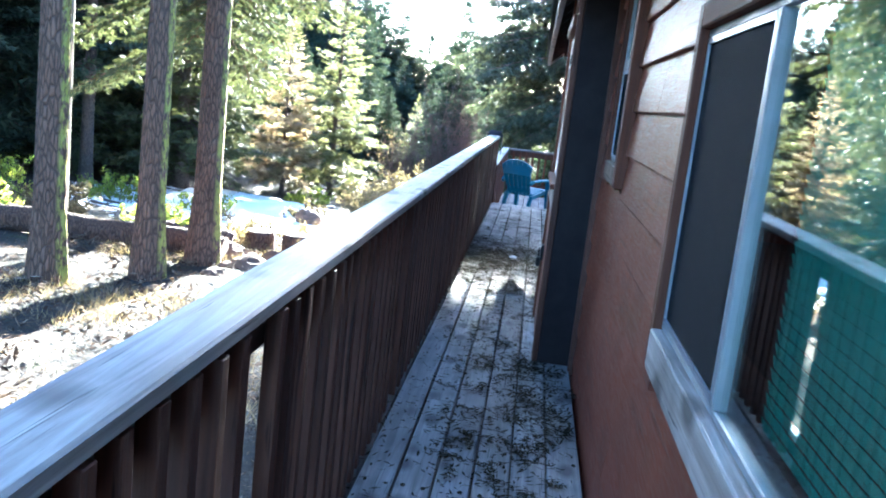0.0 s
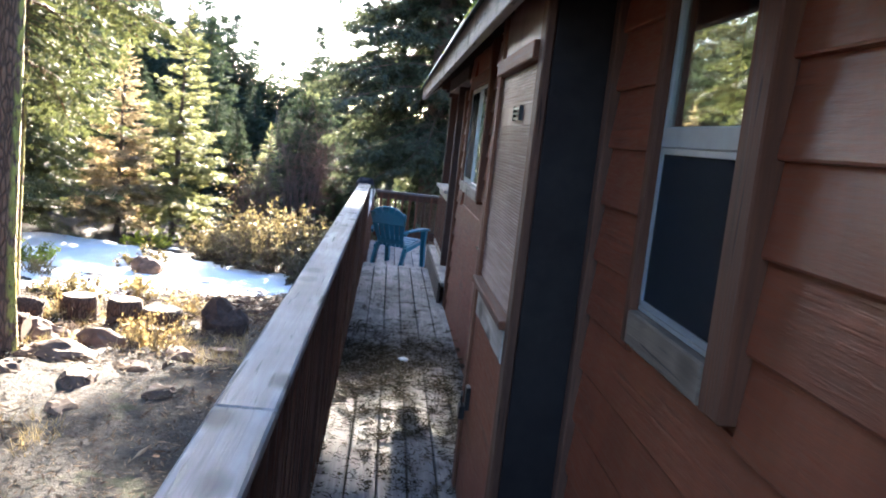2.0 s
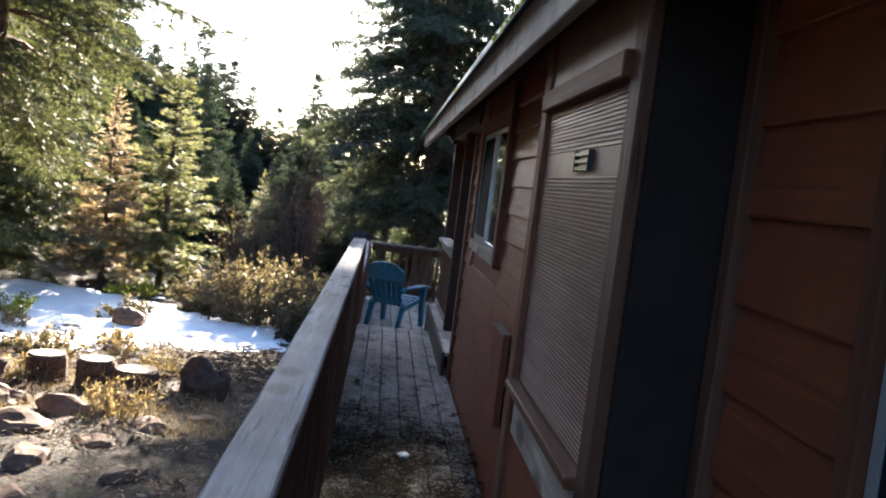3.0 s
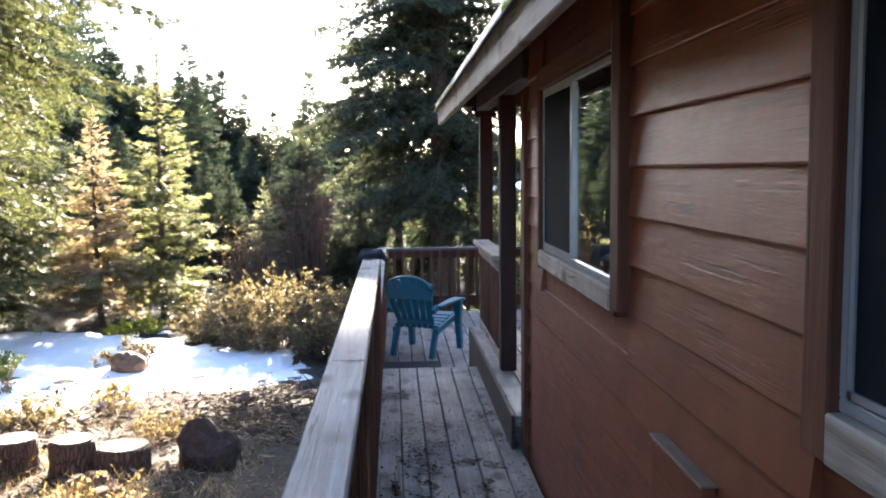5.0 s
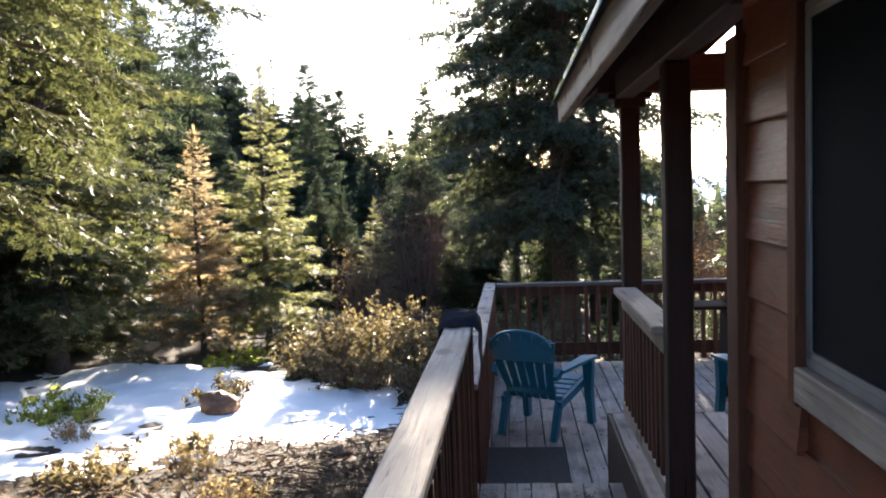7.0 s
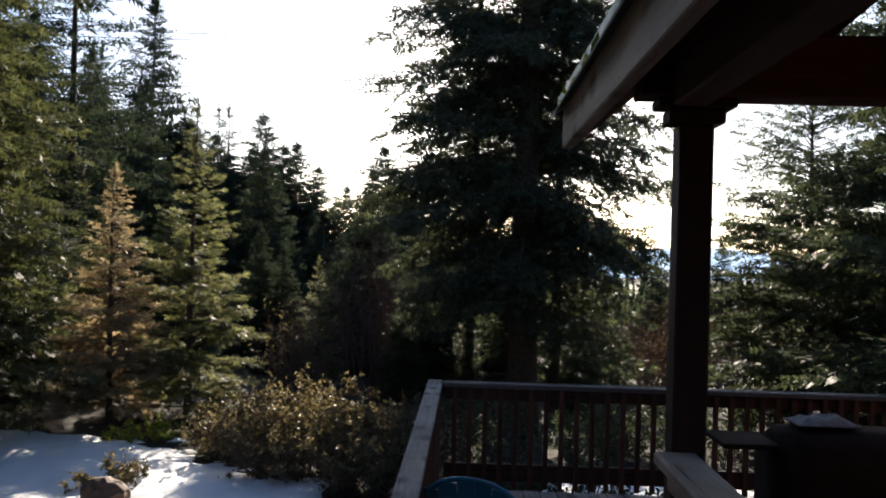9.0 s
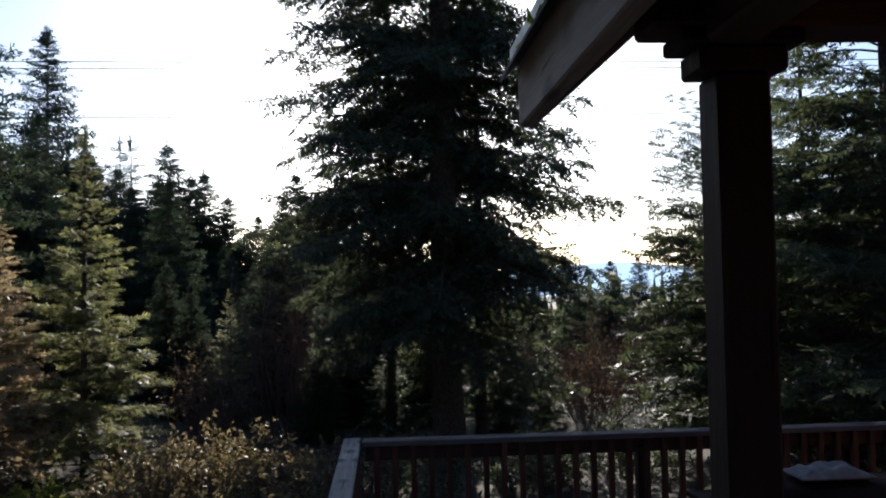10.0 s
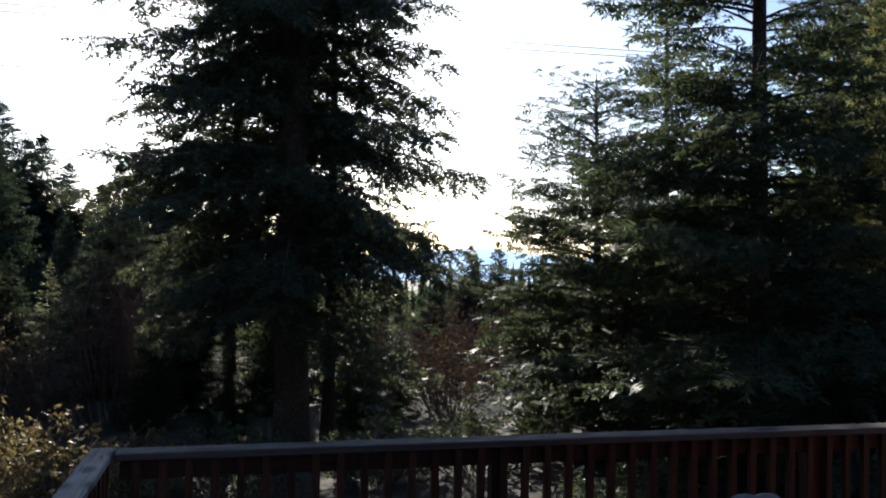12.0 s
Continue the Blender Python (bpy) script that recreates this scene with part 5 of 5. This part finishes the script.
def bits(n, xr, yr, size, lift, pick=None):
    x, y = rng.uniform(*xr, n), rng.uniform(*yr, n)
    out = []
    for a, b in zip(x, y):
        if pick and not pick(a, b):
            continue
        z = ground_z(a, b) + rng.uniform(0, lift)
        t, L, w = rng.uniform(0, 6.283), size * rng.uniform(0.4, 1.5), size * rng.uniform(0.1, 0.4)
        d, e = np.array([math.cos(t), math.sin(t), rng.uniform(-0.3, 0.5)]) * L, np.array([-math.sin(t), math.cos(t), rng.uniform(-0.4, 0.4)]) * w
        c = np.array([a, b, z + 0.01])
        out += [[c - d, c + e, c + d], [c - d, c + d, c - e]]
    return out


tris += bits(30000, (-9, -0.7), (3.0, 18), 0.03, 0.04)
tris += bits(9000, (-7, -0.8), (2.5, 16), 0.07, 0.09, lambda a, b: noise.noise((a * 0.9, b * 0.9, 2.2)) > 0.0)
tris += bits(3000, (-7, -0.8), (16.5, 22), 0.09, 0.12, lambda a, b: snow_depth(a, b) < 0.02)
thing("leaf_litter", "brown leaf and bark litter over the slope", "litter", kind="stuff", data=tri_mesh("litter", tris, M_LITTER))
tris = []
for i in range(2600):
    x, y = rng.uniform(-9, -0.9), rng.uniform(3, 19)
    if noise.noise((x * 0.5, y * 0.5, 4)) < 0.02:
        continue
    z = ground_z(x, y)
    for k in range(14):
        t, L = rng.uniform(0, 6.283), rng.uniform(0.08, 0.26)
        c = np.array([x + rng.normal(0, 0.06), y + rng.normal(0, 0.06), z - 0.01])
        tip = c + [math.cos(t) * L * 0.7, math.sin(t) * L * 0.7, L * 0.7]
        e = np.array([-math.sin(t), math.cos(t), 0]) * 0.004
        tris.append([c - e, c + e, tip])
thing("dry_grass", "thin dead grass on the slope", "grass", kind="stuff", data=tri_mesh("grass", tris, M_GRASS))
# brush pile beside the snow
a = np.stack([rng.normal(-2.7, 0.9, 420), rng.normal(19.8, 1.3, 420), np.zeros(420)], 1)
a[:, 2] = [ground_z(q[0], q[1]) + rng.uniform(0, 0.22) for q in a]
d = rng.normal(0, 1, (420, 3)) * [1, 1, 0.18]
d *= rng.uniform(0.15, 0.6, (420, 1)) / np.linalg.norm(d, axis=1, keepdims=True)
thing("brush_pile", "heap of dead brown branches beside the snow", "brush", kind="stuff", data=tri_mesh("brush", stems(a, a + d, 0.012, 0.004), M_LOG))

# ---- things on the deck ----
# needles, twigs and torn fir sprigs
tris = []
for i in range(14000):
    x, y = rng.uniform(-0.62, 0.27), rng.uniform(0.5, 12.6)
    heap = math.exp(-((y - 8.0) / 1.3) ** 2) + 0.18 * math.exp(-((y - 4.3) / 1.2) ** 2) * (x > -0.1) + 0.12
    if noise.noise((x * 5, y * 3, 6.0)) * 0.5 + rng.uniform(0, 0.7) > heap + 0.05 or (CX - 0.02 < x and CY0 < y < CY1):
        continue
    t, L = rng.uniform(0, 6.283), rng.uniform(0.008, 0.03)
    c = np.array([x, y, 0.004 + rng.uniform(0, 0.006)])
    d, e = np.array([math.cos(t), math.sin(t), rng.uniform(-0.1, 0.1)]) * L, np.array([-math.sin(t), math.cos(t), 0]) * rng.uniform(0.0015, 0.006)
    tris += [[c - d, c + e, c + d], [c - d, c + d, c - e]]
for i in range(190):
    y0 = rng.choice([rng.normal(8.1, 0.75), rng.normal(4.3, 1.0), rng.uniform(1, 12.5)], p=[0.68, 0.1, 0.22])
    x0 = rng.uniform(-0.6, 0.26) if y0 > 6.4 else rng.uniform(-0.3, 0.26)
    for k in range(45):
        x, y = x0 + rng.normal(0, 0.05), y0 + rng.normal(0, 0.07)
        if not -0.62 < x < 0.28 or (CX - 0.02 < x and CY0 - 0.01 < y < CY1 + 0.01) or y > 12.66:
            continue
        t, L = rng.uniform(0, 6.283), rng.uniform(0.01, 0.035)
        c = np.array([x, y, 0.004 + rng.uniform(0, 0.014)])
        d, e = np.array([math.cos(t), math.sin(t), rng.uniform(-0.15, 0.15)]) * L, np.array([-math.sin(t), math.cos(t), 0]) * rng.uniform(0.002, 0.007)
        tris += [[c - d, c + e, c + d], [c - d, c + d, c - e]]
thing("deck_litter", "scattered dead needles and bark bits on the boards", "litter", kind="stuff", data=tri_mesh("deck_litter", tris, M_NEEDLE))
O, D, L = [], [], []
for i in range(300):
    y = rng.choice([rng.normal(8.0, 0.9), rng.normal(4.2, 0.9), rng.uniform(1.5, 12)], p=[0.62, 0.16, 0.22])
    x = rng.uniform(-0.58, 0.26) if y > 6 else rng.uniform(-0.25, 0.26)
    if CX - 0.03 < x and CY0 - 0.1 < y < CY1 + 0.1:
        continue
    t = rng.uniform(0, 6.283)
    d = np.array([math.cos(t), math.sin(t), 0.0])
    ll = rng.uniform(0.06, 0.2)
    for j in range(7):
        u = t + rng.choice([-0.7, 0.7]) * rng.uniform(0.4, 1)
        q = np.array([x, y, 0.012 + rng.uniform(0, 0.012)]) + d * ll * j / 7
        q[0] = min(max(q[0], -0.6), 0.28)
        O.append(q)
        D.append([math.cos(u), math.sin(u), 0.08])
        L.append(rng.uniform(0.03, 0.06))
O, D, L = np.array(O), np.array(D), np.array(L)
thing("fir_sprig", "torn dark fir sprigs strewn on the walkway", "fir sprigs", kind="stuff", data=tri_mesh("sprigs", sprays(O, D, np.tile([0, 0, 1.0], (len(O), 1)), L, 3, 0.4), M_NEEDLE))
# added white lump where a sun glint shows on the boards
rock("paper_scrap", "small white lump standing in for a sun glint on the boards", (-0.11, 8.35, 0.016), (0.045, 0.035, 0.016), 5, M_GLINT, "paper")


def slat_curve(bm, pts, w, t, widths=None):
    """A bent plastic slat: a strip of width w along points, t thick."""
    rows = []
    for i, p in enumerate(pts):
        p = Vector(p)
        q = Vector(pts[min(i + 1, len(pts) - 1)]) - Vector(pts[max(i - 1, 0)])
        n = Vector((0, -q.z, q.y)).normalized() * t / 2
        ww = (widths[i] if widths else w) / 2
        rows.append([bm.verts.new(p + Vector((sx * ww, 0, 0)) + n * sn) for sx, sn in ((-1, -1), (1, -1), (1, 1), (-1, 1))])
    for a, b in zip(rows, rows[1:]):
        for k in range(4):
            bm.faces.new((a[k], a[(k + 1) % 4], b[(k + 1) % 4], b[k]))
    bm.faces.new(rows[0][::-1])
    bm.faces.new(rows[-1])
    return bm


def resin_chair(at, turn, label):
    """A moulded low garden chair that faces +y before it is turned."""
    c = thing("garden_chair", label, "chair", "garden chairs", at=at, turn=turn)
    # fanned back slats, leaning back
    for i in range(6):
        u = (i - 2.5) / 2.5
        top = 0.86 - 0.075 * u * u
        pts = [(u * (0.165 + 0.075 * s), -0.21 - 0.2 * s - 0.03 * math.sin(s * 3), 0.3 + (top - 0.3) * s) for s in (0, 0.25, 0.5, 0.75, 1.0)]
        part("back_slat", slat_curve(B(), pts, 0.05, 0.014, [0.052, 0.058, 0.066, 0.076, 0.088]), M_BLUE, c)
    rim = [(0.255 * math.sin(a), -0.425 - 0.004, 0.865 - 0.095 * (1 - math.cos(a * 1.0)) - 0.03 * abs(math.sin(a)) ** 3) for a in np.linspace(-1.45, 1.45, 13)]
    part("back_rim", tube(B(), rim, 0.014, 8), M_BLUE, c, smooth=True)
    bm = B()
    box(bm, -0.25, 0.25, -0.405, -0.375, 0.62, 0.80, 0.008)
    part("back_panel", bm, M_BLUE, c)
    part("back_rail", box(B(), -0.215, 0.215, -0.262, -0.236, 0.34, 0.42, 0.008), M_BLUE, c)
    for i in range(6):
        y = -0.2 + i * 0.088
        z = 0.3 + 0.018 * i - (0.02 if i == 5 else 0)
        part("seat_slat", box(B(), -0.235, 0.235, y, y + 0.074, z, z + 0.016, 0.005, Matrix.Translation((0, y, z)) @ Matrix.Rotation(0.18, 4, "X") @ Matrix.Translation((0, -y, -z))), M_BLUE, c)
    for s in (-1, 1):
        part("seat_side", slat_curve(B(), [(s * 0.245, -0.26, 0.27), (s * 0.25, 0.0, 0.315), (s * 0.25, 0.3, 0.37)], 0.03, 0.06), M_BLUE, c)
        bm = B()
        slat_curve(bm, [(s * 0.285, -0.3, 0.545), (s * 0.3, -0.1, 0.56), (s * 0.305, 0.12, 0.565), (s * 0.305, 0.27, 0.56), (s * 0.3, 0.33, 0.54)], 0.1, 0.022, [0.05, 0.085, 0.115, 0.12, 0.09])
        part("arm", bm, M_BLUE, c, smooth=False)
        part("arm_bracket", slat_curve(B(), [(s * 0.255, -0.36, 0.5), (s * 0.275, -0.3, 0.55)], 0.04, 0.05), M_BLUE, c)
        bm = B()
        slat_curve(bm, [(s * 0.295, 0.24, 0.55), (s * 0.285, 0.26, 0.3), (s * 0.29, 0.3, 0.0)], 0.06, 0.07, [0.085, 0.06, 0.05])
        part("front_leg", bm, M_BLUE, c)
        bm = B()
        slat_curve(bm, [(s * 0.225, -0.2, 0.32), (s * 0.225, -0.27, 0.18), (s * 0.225, -0.34, 0.0)], 0.05, 0.055, [0.055, 0.05, 0.045])
        part("back_leg", bm, M_BLUE, c)
    return c


resin_chair((-0.10, 15.02, LOW), -26, "bright blue moulded plastic garden chair on the lower deck")
resin_chair((1.66, 14.9, LOW), 12, "blue plastic garden chair behind the porch post")
thing("doormat", "dark fibre doormat at the foot of the step", "doormat", data=mesh_of(box(B(), -0.56, 0.02, 13.25, 14.45, LOW + 0.003, LOW + 0.018, 0.005), "doormat", M_MAT))

# dark cloth slung over the railing's end post
bm = B()
nu, nv = 14, 18
grid = []
for j in range(nv):
    row = []
    for i in range(nu):
        u, v = i / (nu - 1), j / (nv - 1)
        s = (u - 0.5) * 0.62
        y = 12.15 + 0.32 * v
        a = min(max(s, -0.085), 0.085)
        over = abs(s) - 0.085
        x, z = -0.585 + a * 1.0, 0.962 + 0.012 * noise.noise((u * 5, v * 5, 1)) + 0.055 * math.sin(v * math.pi) ** 0.6 * (1 - abs(u - 0.5) * 1.6) + 0.02 * noise.noise((u * 9, v * 9, 4))
        if over > 0:
            z -= over * (1.2 if s > 0 else 0.7)
            x += (0.012 + 0.015 * noise.noise((u * 6, v * 7, 3))) * (1 if s > 0 else -1)
        row.append(bm.verts.new((x, y + 0.02 * noise.noise((u * 4, v * 4, 8)), z)))
    grid.append(row)
for j in range(nv - 1):
    for i in range(nu - 1):
        bm.faces.new((grid[j][i], grid[j][i + 1], grid[j + 1][i + 1], grid[j + 1][i]))
bmesh.ops.solidify(bm, geom=bm.faces[:], thickness=0.012)
thing("cloth", "dark navy cloth slung over the railing's end", "cloth", data=mesh_of(bm, "cloth", M_CLOTH, True))

# covered barbecue on the lower deck
g = thing("barbecue_grill", "barbecue grill under a brown vinyl cover", "grill", at=(1.95, 15.75, LOW))
bm = B()
prof = [(-0.27, 0.3), (-0.28, 0.72), (-0.25, 0.85), (-0.13, 0.94), (0.05, 0.97), (0.18, 0.91), (0.27, 0.78), (0.28, 0.3)]
ends = []
for x, k in ((-0.42, 0.94), (-0.38, 1.0), (0.0, 1.02), (0.38, 1.0), (0.42, 0.94)):
    ends.append([bm.verts.new((x, y * k + 0.012 * noise.noise((x * 6, y * 6, z * 6)), 0.3 + (z - 0.3) * k)) for y, z in prof])
for a, b in zip(ends, ends[1:]):
    for k in range(len(prof) - 1):
        bm.faces.new((a[k], a[k + 1], b[k + 1], b[k]))
bm.faces.new(ends[0])
bm.faces.new(ends[-1][::-1])
part("cover", bm, M_COVER, g, "creased brown vinyl cover", True)
part("side_shelf", box(B(), -0.76, -0.425, -0.2, 0.2, 0.86, 0.89, 0.006), M_COVER, g)
# added pale sheet: skylight on the cover's folds, put into shape and colour
bm = B()
bmesh.ops.create_grid(bm, x_segments=22, y_segments=18, size=0.5)
for v in bm.verts:
    x, y = v.co.x * 0.38 - 0.1, v.co.y * 0.26 + 0.02
    edge = min(1.0, 4 * (0.5 - abs(v.co.x)), 4 * (0.5 - abs(v.co.y)))
    fold = 0.035 * abs(noise.noise((x * 9, y * 9, 2.0))) + 0.02 * noise.noise((x * 21, y * 21, 5.0))
    v.co = Vector((x, y, 0.995 + edge * (0.03 + fold) - 0.25 * max(0.0, y - 0.12)))
bmesh.ops.solidify(bm, geom=bm.faces[:], thickness=0.006)
thing("crumpled_cloth", "pale added sheet for the sky-lit folds of the grill cover", "cloth", at=(1.95, 15.75, LOW), data=mesh_of(bm, "crumpled_cloth", M_COVERLIT, True))
for x in (-0.36, 0.36):
    for y in (-0.22, 0.22):
        part("leg", box(B(), x - 0.02, x + 0.02, y - 0.02, y + 0.02, 0, 0.34, 0.003), M_BLACK, g)
